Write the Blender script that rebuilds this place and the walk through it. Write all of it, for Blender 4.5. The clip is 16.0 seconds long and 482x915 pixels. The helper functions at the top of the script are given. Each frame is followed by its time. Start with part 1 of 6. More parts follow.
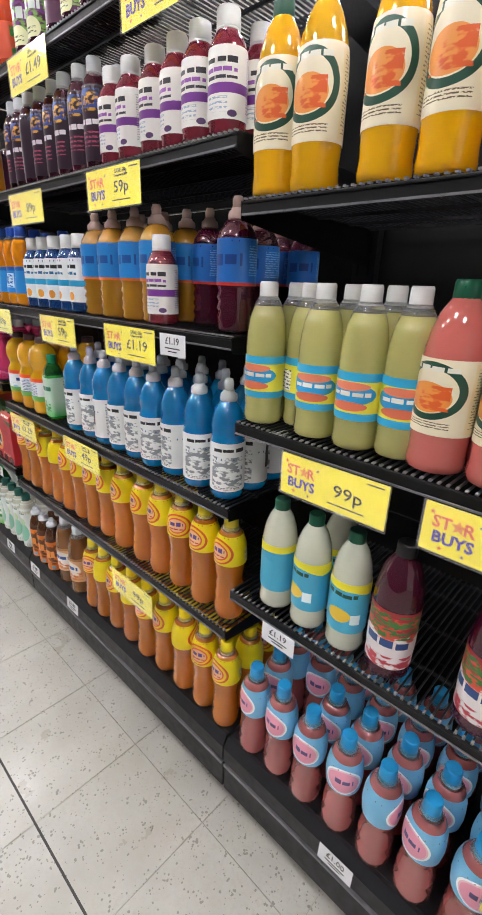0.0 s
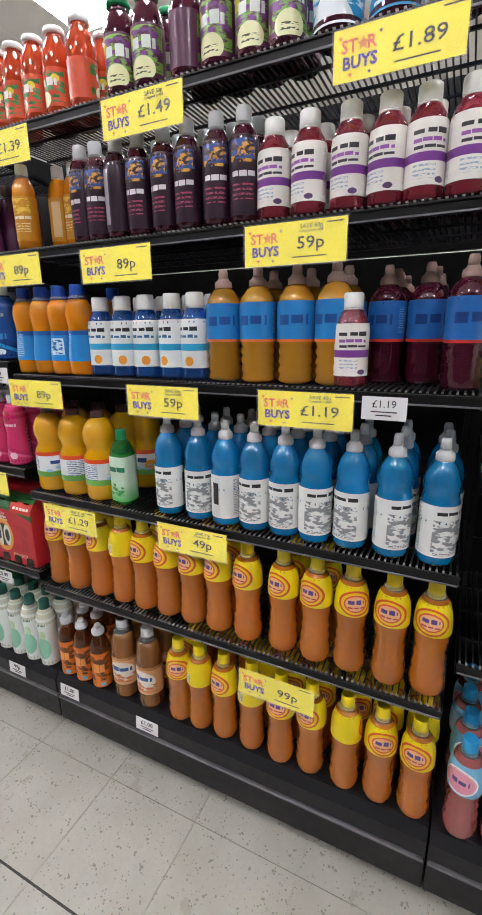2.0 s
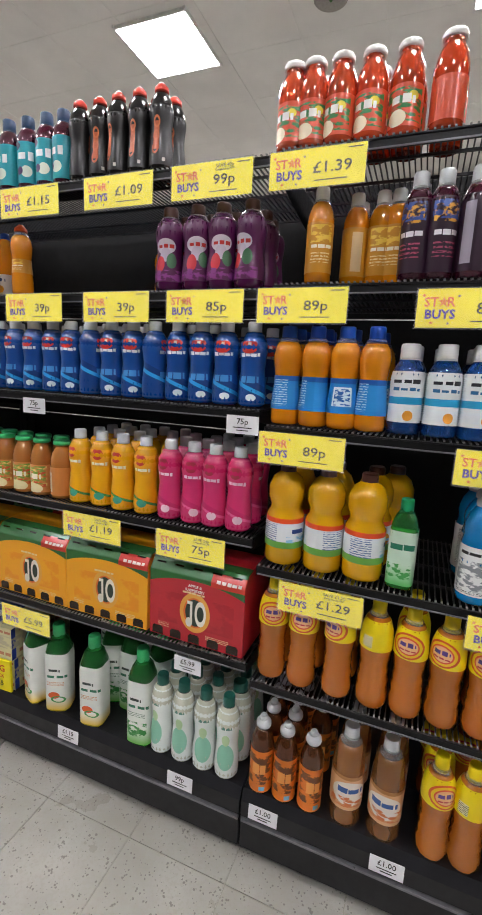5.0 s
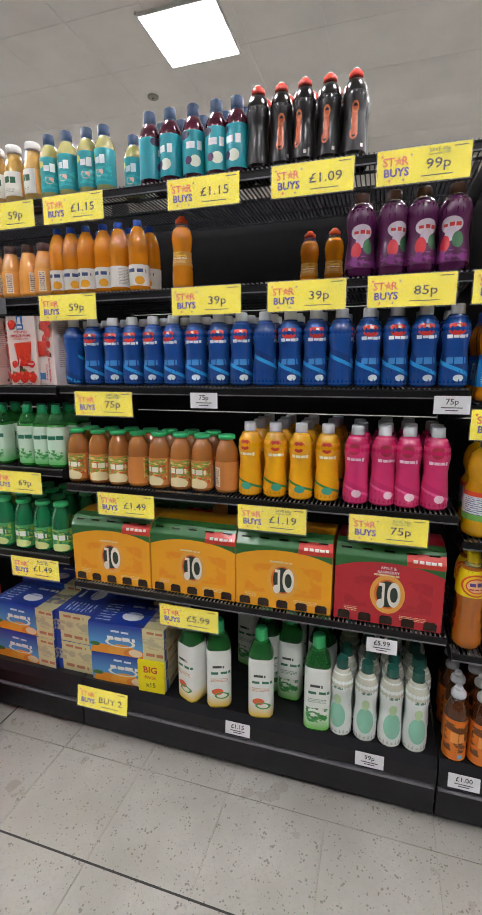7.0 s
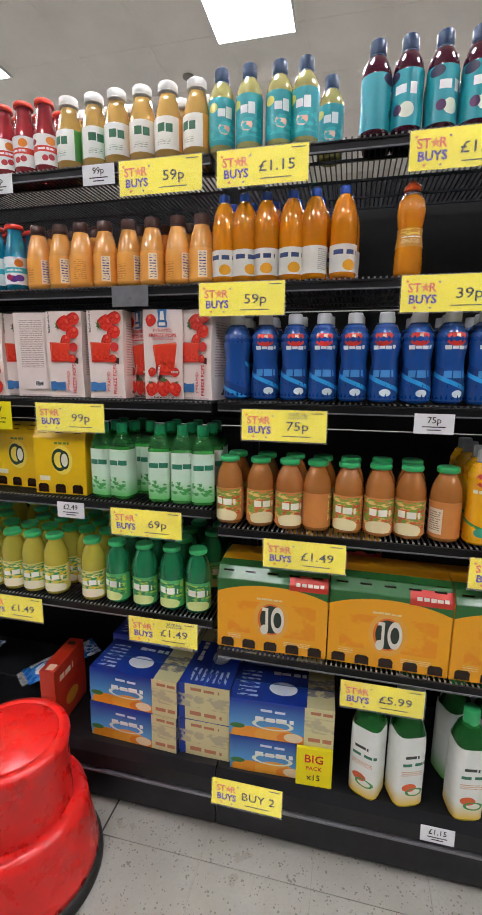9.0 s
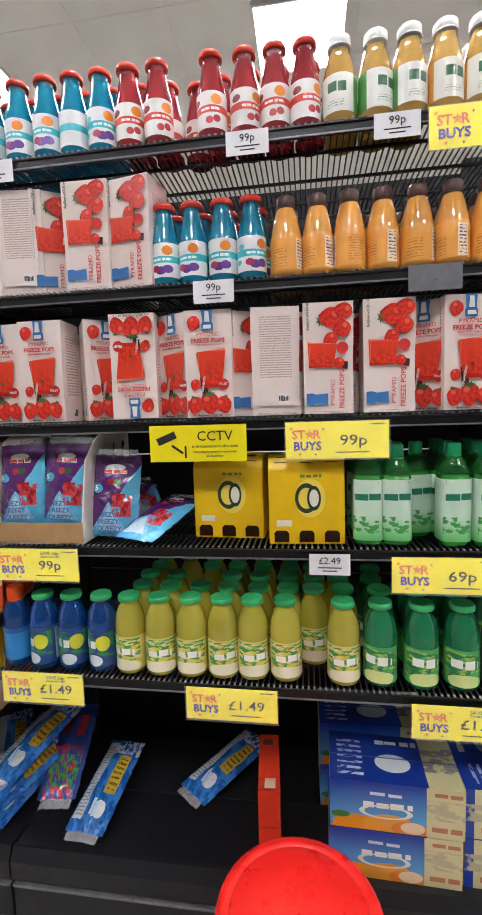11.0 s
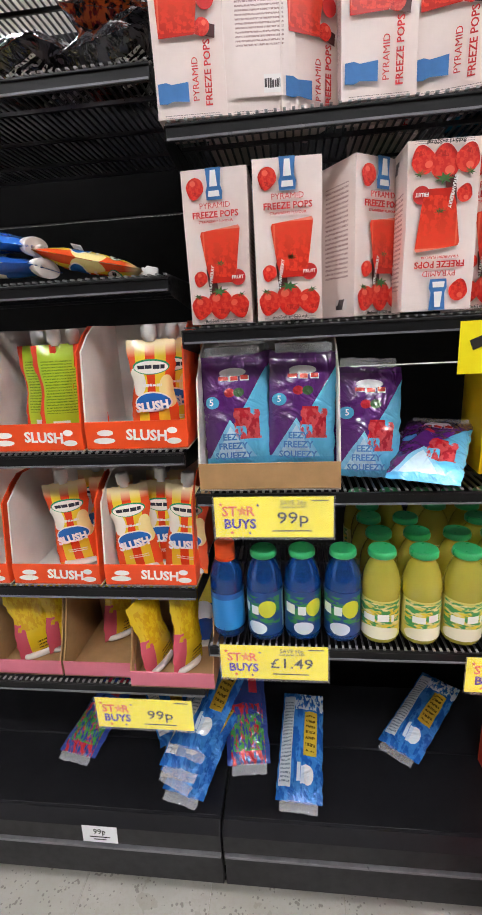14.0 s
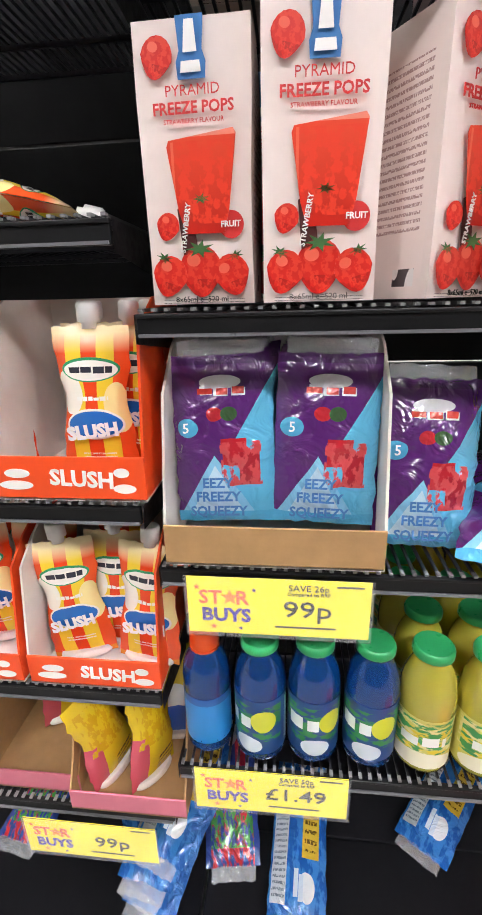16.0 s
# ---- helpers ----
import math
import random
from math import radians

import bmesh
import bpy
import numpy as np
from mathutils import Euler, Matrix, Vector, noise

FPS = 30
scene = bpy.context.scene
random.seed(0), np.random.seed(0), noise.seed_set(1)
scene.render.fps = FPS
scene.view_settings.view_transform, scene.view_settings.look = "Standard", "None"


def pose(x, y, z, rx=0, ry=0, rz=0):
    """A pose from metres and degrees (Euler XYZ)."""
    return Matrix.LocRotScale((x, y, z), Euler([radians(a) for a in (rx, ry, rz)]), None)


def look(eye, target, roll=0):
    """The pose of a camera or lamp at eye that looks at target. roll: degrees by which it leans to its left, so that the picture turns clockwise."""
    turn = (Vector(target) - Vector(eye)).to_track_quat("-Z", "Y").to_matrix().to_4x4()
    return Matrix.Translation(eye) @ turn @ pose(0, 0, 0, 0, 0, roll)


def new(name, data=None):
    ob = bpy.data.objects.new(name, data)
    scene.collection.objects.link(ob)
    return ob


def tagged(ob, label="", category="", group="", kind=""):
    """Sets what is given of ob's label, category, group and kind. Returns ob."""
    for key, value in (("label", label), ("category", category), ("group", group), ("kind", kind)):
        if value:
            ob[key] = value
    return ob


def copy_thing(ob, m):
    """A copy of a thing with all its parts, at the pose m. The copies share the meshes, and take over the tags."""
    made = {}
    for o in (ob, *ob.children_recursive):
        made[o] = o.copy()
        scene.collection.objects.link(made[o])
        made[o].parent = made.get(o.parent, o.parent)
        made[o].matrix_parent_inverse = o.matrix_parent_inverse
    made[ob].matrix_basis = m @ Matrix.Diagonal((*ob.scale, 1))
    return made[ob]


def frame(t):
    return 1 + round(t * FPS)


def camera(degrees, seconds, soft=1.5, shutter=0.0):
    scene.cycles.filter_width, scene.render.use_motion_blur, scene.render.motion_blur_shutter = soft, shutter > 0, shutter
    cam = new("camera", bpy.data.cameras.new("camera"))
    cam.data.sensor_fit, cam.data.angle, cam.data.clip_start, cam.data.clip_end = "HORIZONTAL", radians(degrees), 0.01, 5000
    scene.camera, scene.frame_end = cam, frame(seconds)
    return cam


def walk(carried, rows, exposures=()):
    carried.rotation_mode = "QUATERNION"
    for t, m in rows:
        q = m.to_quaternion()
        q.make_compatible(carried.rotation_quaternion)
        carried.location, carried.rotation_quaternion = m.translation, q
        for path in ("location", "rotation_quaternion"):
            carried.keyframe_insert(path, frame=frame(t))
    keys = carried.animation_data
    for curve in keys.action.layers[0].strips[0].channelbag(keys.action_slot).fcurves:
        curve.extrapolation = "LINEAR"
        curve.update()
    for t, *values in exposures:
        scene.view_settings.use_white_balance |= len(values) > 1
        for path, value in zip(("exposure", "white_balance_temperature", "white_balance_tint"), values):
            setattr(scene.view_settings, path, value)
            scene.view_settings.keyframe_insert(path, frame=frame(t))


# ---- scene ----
cam = camera(56.1, 16.0, soft=1.8)
PATH = [
    (0, (0.609, -0.627, 1.393), (-0.662, 0.739, 0.675), 2.0),
    (0.5, (0.385, -0.671, 1.397), (-0.881, 0.742, 0.764), 2.7),
    (1, (0.261, -0.853, 1.404), (-0.857, 0.7, 0.822), 0.9),
    (1.5, (0.13, -0.939, 1.399), (-0.831, 0.719, 0.825), 0.9),
    (2, (-0.045, -0.922, 1.416), (-0.892, 0.807, 0.873), -0.7),
    (2.5, (-0.212, -0.914, 1.448), (-1.009, 0.878, 1.055), 1.6),
    (3, (-0.405, -0.983, 1.457), (-1.063, 0.878, 1.133), -0.3),
    (3.5, (-0.545, -1.014, 1.441), (-1.067, 0.887, 1.104), -0.6),
    (4, (-0.705, -0.932, 1.43), (-1.28, 0.953, 1.089), 0.6),
    (4.5, (-0.803, -0.929, 1.424), (-1.501, 0.915, 1.092), 3.5),
    (4.7, (-0.834, -0.976, 1.422), (-1.553, 0.857, 1.074), 3.0),
    (6.8, (-1.409, -1.232, 1.394), (-2.011, 0.636, 1.009), -0.2),
    (7, (-1.473, -1.271, 1.388), (-2.05, 0.604, 1.001), -0.2),
    (7.5, (-1.694, -1.255, 1.39), (-2.243, 0.622, 0.973), 0.4),
    (8, (-1.888, -1.177, 1.412), (-2.418, 0.702, 0.98), -0.1),
    (8.2, (-1.955, -1.179, 1.418), (-2.464, 0.706, 0.986), 0.1),
    (10.3, (-2.664, -0.962, 1.387), (-2.957, 1.005, 1.176), 0.4),
    (10.5, (-2.785, -0.97, 1.385), (-3.01, 1.01, 1.185), 1.1),
    (11, (-2.973, -0.962, 1.343), (-3.26, 1.007, 1.143), -1.8),
    (11.5, (-3.118, -0.864, 1.344), (-3.355, 1.111, 1.134), -1.3),
    (12, (-3.238, -0.739, 1.394), (-3.528, 1.229, 1.187), 1.7),
    (12.5, (-3.347, -0.691, 1.402), (-3.711, 1.266, 1.22), 2.0),
    (13, (-3.483, -0.732, 1.393), (-3.806, 1.236, 1.237), -0.2),
    (13.5, (-3.562, -0.774, 1.366), (-3.839, 1.197, 1.163), -1.0),
    (14, (-3.566, -0.749, 1.325), (-3.799, 1.16, 0.776), -3.1),
    (14.5, (-3.544, -0.72, 1.323), (-3.723, 1.184, 0.734), -1.5),
    (15, (-3.578, -0.581, 1.346), (-3.761, 1.323, 0.759), -0.7),
    (15.5, (-3.604, -0.473, 1.331), (-3.819, 1.414, 0.706), -1.3),
    (16, (-3.593, -0.445, 1.339), (-3.804, 1.429, 0.673), -1.5),
]
walk(cam, [(t, look(eye, target, roll)) for t, eye, target, roll in PATH],
     exposures=[(0, 0.68), (1.5, 0.52), (3.5, 0.38), (8, 0.26), (11, 0.5), (12.5, 0.6), (14.5, 0.85), (16, 1.08)])

# ---- world and light ----
world = bpy.data.worlds.new("shop_air")
scene.world = world
world.use_nodes = True
world.node_tree.nodes["Background"].inputs[0].default_value = (0.9, 0.95, 1.0, 1)
world.node_tree.nodes["Background"].inputs[1].default_value = 0.25
LAMP = 38.0


# ---- materials ----
def col(h):
    h = h.lstrip("#")
    v = [int(h[i:i + 2], 16) / 255 for i in (0, 2, 4)]
    return tuple(c / 12.92 if c <= 0.04045 else ((c + 0.055) / 1.055) ** 2.4 for c in v) + (1,)


class Mat:
    """A small builder for node materials."""

    def __init__(self, name, rough=0.5, metal=0.0, spec=0.5):
        self.m = bpy.data.materials.new(name)
        self.m.use_nodes = True
        self.t = self.m.node_tree
        self.b = self.t.nodes["Principled BSDF"]
        self.b.inputs["Roughness"].default_value = rough
        self.b.inputs["Metallic"].default_value = metal
        self.b.inputs["Specular IOR Level"].default_value = spec

    def node(self, kind, **props):
        n = self.t.nodes.new(kind)
        for k, v in props.items():
            setattr(n, k, v)
        return n

    def put(self, sock, v):
        if isinstance(v, (int, float, tuple)):
            sock.default_value = v
        else:
            self.t.links.new(v, sock)

    def math(self, op, a, b=0.0):
        n = self.node("ShaderNodeMath", operation=op)
        self.put(n.inputs[0], a)
        self.put(n.inputs[1], b)
        return n.outputs[0]

    def mix(self, f, a, b):
        n = self.node("ShaderNodeMix", data_type="RGBA")
        self.put(n.inputs[0], f)
        self.put(n.inputs[6], a)
        self.put(n.inputs[7], b)
        return n.outputs[2]

    def coords(self, which="Object"):
        return self.node("ShaderNodeTexCoord").outputs[which]

    def noise(self, scale, vec=None, detail=4.0, rough=0.55):
        n = self.node("ShaderNodeTexNoise")
        n.inputs["Scale"].default_value = scale
        n.inputs["Detail"].default_value = detail
        n.inputs["Roughness"].default_value = rough
        if vec is None:
            vec = self.coords()
        self.t.links.new(vec, n.inputs["Vector"])
        return n.outputs["Fac"]

    def ramp(self, f, lo, hi, a=0.0, b=1.0):
        n = self.node("ShaderNodeMapRange")
        self.put(n.inputs[0], f)
        for i, v in enumerate((lo, hi, a, b)):
            n.inputs[i + 1].default_value = v
        return n.outputs[0]

    def bump(self, height, strength=0.2, dist=0.002):
        n = self.node("ShaderNodeBump")
        n.inputs["Strength"].default_value = strength
        n.inputs["Distance"].default_value = dist
        self.t.links.new(height, n.inputs["Height"])
        self.t.links.new(n.outputs[0], self.b.inputs["Normal"])

    def color(self, v):
        self.put(self.b.inputs["Base Color"], v)
        return self


def plain(name, hexcol, rough=0.5, metal=0.0, vary=0.12, scale=25.0, bump=0.05, spec=0.5):
    m = Mat(name, rough, metal, spec)
    c = col(hexcol)
    f = m.noise(scale)
    dark = tuple(x * (1 - vary) for x in c[:3]) + (1,)
    lite = tuple(min(1, x * (1 + vary)) for x in c[:3]) + (1,)
    m.color(m.mix(m.ramp(f, 0.3, 0.7), dark, lite))
    m.put(m.b.inputs["Roughness"], m.ramp(m.noise(scale * 3), 0.3, 0.7, max(0.02, rough - 0.08), min(1, rough + 0.08)))
    if bump:
        m.bump(m.noise(scale * 8), bump)
    return m.m


def liquid(name, hexcol, trans=0.3, rough=0.05):
    """Coloured drink seen through a clear plastic wall."""
    m = Mat(name, rough)
    c = col(hexcol)
    rnd = m.node("ShaderNodeObjectInfo").outputs["Random"]
    dark = tuple(x * 0.82 for x in c[:3]) + (1,)
    m.color(m.mix(rnd, dark, c))
    m.b.inputs["IOR"].default_value = 1.33
    m.b.inputs["Transmission Weight"].default_value = min(0.8, trans * 1.4)
    m.b.inputs["Coat Weight"].default_value = 0.9
    m.b.inputs["Coat Roughness"].default_value = 0.02
    n = m.node("ShaderNodeBump")
    n.inputs["Strength"].default_value, n.inputs["Distance"].default_value = 0.12, 0.002
    m.t.links.new(m.noise(42, None, 2.0), n.inputs["Height"])
    m.t.links.new(n.outputs[0], m.b.inputs["Normal"])
    m.t.links.new(n.outputs[0], m.b.inputs["Coat Normal"])
    return m.m


def crinkle(mat):
    """Creased shiny film."""
    t = mat.node_tree
    b = t.nodes["Principled BSDF"]
    tc, nz, bp = t.nodes.new("ShaderNodeTexCoord"), t.nodes.new("ShaderNodeTexNoise"), t.nodes.new("ShaderNodeBump")
    nz.inputs["Scale"].default_value, nz.inputs["Detail"].default_value, nz.inputs["Distortion"].default_value = 22, 3, 1.5
    bp.inputs["Strength"].default_value, bp.inputs["Distance"].default_value = 0.8, 0.01
    t.links.new(tc.outputs["Object"], nz.inputs["Vector"])
    t.links.new(nz.outputs["Fac"], bp.inputs["Height"])
    t.links.new(bp.outputs[0], b.inputs["Normal"])
    t.links.new(bp.outputs[0], b.inputs["Coat Normal"])
    b.inputs["Coat Weight"].default_value = 1.0
    return mat


def film_mat():
    m = Mat("clear_film", 0.12)
    m.color((0.9, 0.92, 0.95, 1))
    m.b.inputs["Alpha"].default_value = 0.28
    crinkle(m.m)
    return m.m


def clear(name, hexcol="#f4f6f4", trans=0.85):
    m = Mat(name, 0.06)
    m.color(col(hexcol))
    m.b.inputs["IOR"].default_value = 1.2
    m.b.inputs["Transmission Weight"].default_value = trans
    m.b.inputs["Coat Weight"].default_value = 0.4
    return m.m


def printed(name, base, layers, rough=0.35, vary=0.06):
    """Printed sleeve or card on UV (u across, v up). Layers, later over earlier:
    ("band", v0, v1, c), ("rect", u0, v0, u1, v1, c), ("oval", u, v, ru, rv, c), ("ring", u, v, ru, rv, w, c),
    ("glyph", u0, v0, u1, v1, c, scale): broken bars in place of lettering, ("slant", k, v0, c): all under a slanted line,
    ("blot", u0, v0, u1, v1, c, scale): soft picture-like patches, ("lines", u0, v0, u1, v1, c, n): rows of fine print,
    ("fade", v0, v1, c): blends upwards into c, ("peak", u, v, k, c): all under a pointed hill."""
    m = Mat(name, rough)
    uv = m.coords("UV")
    sep = m.node("ShaderNodeSeparateXYZ")
    m.t.links.new(uv, sep.inputs[0])
    u, v = sep.outputs[0], sep.outputs[1]

    def box(u0, v0, u1, v1):
        a = m.math("MULTIPLY", m.math("GREATER_THAN", u, u0), m.math("LESS_THAN", u, u1))
        b = m.math("MULTIPLY", m.math("GREATER_THAN", v, v0), m.math("LESS_THAN", v, v1))
        return m.math("MULTIPLY", a, b)

    def dist(cu, cv, ru, rv):
        a = m.math("POWER", m.math("DIVIDE", m.math("SUBTRACT", u, cu), ru), 2.0)
        b = m.math("POWER", m.math("DIVIDE", m.math("SUBTRACT", v, cv), rv), 2.0)
        return m.math("ADD", a, b)

    cur = m.mix(m.ramp(m.noise(30), 0.3, 0.7), tuple(x * (1 - vary) for x in col(base)[:3]) + (1,), col(base))
    for k, *a in layers:
        if k == "band":
            f = box(-1, a[0], 9, a[1])
            c = a[2]
        elif k == "rect":
            f = box(*a[:4])
            c = a[4]
        elif k == "oval":
            f = m.math("LESS_THAN", dist(*a[:4]), 1.0)
            c = a[4]
        elif k == "ring":
            d = dist(*a[:4])
            f = m.math("MULTIPLY", m.math("LESS_THAN", d, 1.0), m.math("GREATER_THAN", d, (1 - a[4]) ** 2))
            c = a[5]
        elif k == "slant":
            f = m.math("LESS_THAN", m.math("ADD", v, m.math("MULTIPLY", u, a[0])), a[1])
            c = a[2]
        elif k == "peak":
            f = m.math("LESS_THAN", m.math("ADD", v, m.math("MULTIPLY", m.math("ABSOLUTE", m.math("SUBTRACT", u, a[0])), a[2])), a[1])
            c = a[3]
        elif k == "fade":
            f = m.ramp(v, a[0], a[1])
            c = a[2]
        else:
            u0, v0, u1, v1, c, sc = a
            f = box(u0, v0, u1, v1)
            if k == "lines":
                w = m.math("FRACT", m.math("MULTIPLY", v, sc))
                f = m.math("MULTIPLY", f, m.math("LESS_THAN", w, 0.45))
                n = m.math("GREATER_THAN", m.noise(sc * 2.5, uv, 0), 0.43)
                f = m.math("MULTIPLY", f, n)
            elif k == "glyph":
                cell = m.math("MULTIPLY", m.math("SUBTRACT", u, u0), sc * 0.6 / (u1 - u0))
                w = m.math("FRACT", cell)
                h = m.math("DIVIDE", m.math("SUBTRACT", v, v0), v1 - v0)
                wn = m.node("ShaderNodeTexWhiteNoise", noise_dimensions="1D")
                m.put(wn.inputs["W"], m.math("ADD", m.math("FLOOR", cell), u0 * 37 + v0 * 91))
                rs = m.node("ShaderNodeSeparateColor")
                m.t.links.new(wn.outputs["Color"], rs.inputs[0])

                low = m.math("GREATER_THAN", h, m.ramp(rs.outputs[0], 0, 1, .18, .3))
                tall = m.math("LESS_THAN", h, m.ramp(rs.outputs[2], 0, 1, .72, .9))
                gap = m.math("GREATER_THAN", w, m.ramp(rs.outputs[1], 0, 1, .06, .3))
                f = m.math("MULTIPLY", f, m.math("MULTIPLY", gap, m.math("MULTIPLY", low, tall)))
            else:
                f = m.math("MULTIPLY", f, m.ramp(m.noise(sc, uv, 3), 0.47, 0.53))
        cur = m.mix(f, cur, col(c))
    m.color(cur)
    m.b.inputs["Coat Weight"].default_value = 0.15
    m.bump(m.noise(40), 0.06)
    return m.m


BLACK = plain("black_powder_coat", "#0f0f11", 0.42, 0.0, 0.2, 40, spec=0.35)
BLACK2 = plain("black_back_panel", "#070708", 0.6, 0.0, 0.3, 8, spec=0.25)
PLINTH = plain("dark_grey_plinth", "#1d1d20", 0.4, 0.0, 0.25, 12, spec=0.35)
WIRE = plain("dark_wire", "#28282b", 0.35, 0.5, 0.1, 40, 0)
# Highlights on the dark wire's ends, put in as a paler colour.
WIRE_GLINT = plain("wire_end_highlight", "#8c8c8a", 0.35, 0.2, 0.1, 40, 0)
GREYLINE = plain("grey_rail", "#7c7c80", 0.35, 0.3, 0.15, 30)
YELLOW = plain("yellow_card", "#f7e600", 0.55, 0, 0.04, 12, 0.03)
PALE = plain("white_card", "#eeeef0", 0.5, 0, 0.04, 12, 0.03)
HOLDER = clear("clear_ticket_holder", "#ffffff", 0.93)
INK = plain("dark_ink", "#26221c", 0.6, 0, 0.05, 20, 0)
INK_O = plain("orange_ink", "#e2643a", 0.6, 0, 0.1, 60, 0)
INK_P = plain("purple_ink", "#473096", 0.6, 0, 0.1, 60, 0)
INK_R = plain("red_ink", "#cf2b2a", 0.6, 0, 0.1, 60, 0)
INK_W = plain("white_ink", "#f4f2ee", 0.6, 0, 0.03, 60, 0)
INK_B = plain("blue_ink", "#3b78b8", 0.6, 0, 0.1, 60, 0)
INK_G = plain("green_ink", "#3f6b35", 0.6, 0, 0.2, 60, 0)


# ---- mesh helpers ----
def smooth(me, on=True):
    me.polygons.foreach_set("use_smooth", [on] * len(me.polygons))
    return me


def finish(bm, name, mat, flat=True):
    me = bpy.data.meshes.new(name)
    bm.normal_update()
    bm.to_mesh(me)
    bm.free()
    if mat:
        me.materials.append(mat)
    if not flat:
        smooth(me)
    return me


def part(name, me, mat, parent, label="", m=None, flat=True):
    if isinstance(me, bmesh.types.BMesh):
        me = finish(me, name, mat, flat)
    ob = new(name, me)
    ob.parent = parent
    if m is not None:
        ob.matrix_basis = m
    return tagged(ob, label)


def thing(name, label, category, group="", kind="", at=None):
    ob = new(name)
    ob.empty_display_size = 0.05
    if at is not None:
        ob.matrix_basis = at
    return tagged(ob, label, category, group, kind)


def add_box(bm, x0, y0, z0, x1, y1, z1, bevel=0.0):
    g = bmesh.ops.create_cube(bm, size=1.0, matrix=Matrix.LocRotScale(
        ((x0 + x1) / 2, (y0 + y1) / 2, (z0 + z1) / 2), None, (abs(x1 - x0), abs(y1 - y0), abs(z1 - z0))))
    if bevel:
        es = list({e for v in g["verts"] for e in v.link_edges})
        bmesh.ops.bevel(bm, geom=es, offset=bevel, segments=2, affect="EDGES", profile=0.5)


def boxmesh(x0, y0, z0, x1, y1, z1, bevel=0.0):
    bm = bmesh.new()
    add_box(bm, x0, y0, z0, x1, y1, z1, bevel)
    return bm


def lathe(profile, n=20, square=2.0, uv=False, caps=True, name="turned", mat=None, depth=1.0):
    """A turned mesh from (radius, height) pairs; square above 2 makes it squarish. u = 0.5 faces -y."""
    verts, faces, uvs = [], [], []
    zs = [p[1] for p in profile]
    z0, z1 = min(zs), max(zs)
    for r, z in profile:
        for i in range(n + (1 if uv else 0)):
            a = math.pi / 2 + 2 * math.pi * i / n
            c, s = math.cos(a), math.sin(a)
            k = r / (abs(c) ** square + abs(s) ** square) ** (1 / square)
            verts.append((k * c, k * s * depth, z))
    w = n + (1 if uv else 0)
    for j in range(len(profile) - 1):
        for i in range(n):
            i2 = i + 1 if uv else (i + 1) % n
            faces.append((j * w + i, j * w + i2, (j + 1) * w + i2, (j + 1) * w + i))
            if uv:
                va, vb = (zs[j] - z0) / (z1 - z0), (zs[j + 1] - z0) / (z1 - z0)
                uvs += [(i / n, va), ((i + 1) / n, va), ((i + 1) / n, vb), (i / n, vb)]
    if caps and not uv:
        faces.append(tuple(range(n - 1, -1, -1)))
        faces.append(tuple((len(profile) - 1) * n + i for i in range(n)))
    me = bpy.data.meshes.new(name)
    me.from_pydata(verts, [], faces)
    if uv:
        layer = me.uv_layers.new()
        layer.data.foreach_set("uv", [c for p in uvs for c in p])
    if mat:
        me.materials.append(mat)
    smooth(me)
    if caps and not uv:
        me.polygons[-1].use_smooth = me.polygons[-2].use_smooth = False
    return me


TEXTS = {}


def lettering(s, size, mat, align="CENTER", bold=0.0, depth=0.0004):
    """Words as a flat mesh that stands upright and faces -y."""
    key = (s, size, mat.name, align, bold)
    if key not in TEXTS:
        cu = bpy.data.curves.new("words", "FONT")
        cu.body, cu.size, cu.align_x, cu.align_y = s, size, align, "CENTER"
        cu.extrude, cu.offset, cu.resolution_u = depth, bold * size, 2
        tmp = bpy.data.objects.new("words", cu)
        scene.collection.objects.link(tmp)
        me = bpy.data.meshes.new_from_object(tmp.evaluated_get(bpy.context.evaluated_depsgraph_get()))
        bpy.data.objects.remove(tmp)
        me.transform(Matrix.Rotation(radians(90), 4, "X"))
        me.materials.clear()
        me.materials.append(mat)
        TEXTS[key] = me
    return TEXTS[key]


def card_uv(w, h, mat, name="card", y=0.0, bend=0.0, nx=1, nz=1, jag=0.0):
    """A printed sheet facing -y with UV, centred in x, from z = 0 to h."""
    bm = bmesh.new()
    uv = bm.loops.layers.uv.new()
    grid = [[bm.verts.new((w * (i / nx - 0.5), y - bend * math.sin(math.pi * i / nx) * math.sin(math.pi * j / nz)
                           + jag * noise.noise((i * 1.7, j * 1.3, w * 50)), h * j / nz)) for i in range(nx + 1)] for j in range(nz + 1)]
    for j in range(nz):
        for i in range(nx):
            f = bm.faces.new((grid[j][i], grid[j][i + 1], grid[j + 1][i + 1], grid[j + 1][i]))
            for lp, (a, b) in zip(f.loops, ((i, j), (i + 1, j), (i + 1, j + 1), (i, j + 1))):
                lp[uv].uv = (a / nx, b / nz)
    return finish(bm, name, mat, flat=(nx == 1))


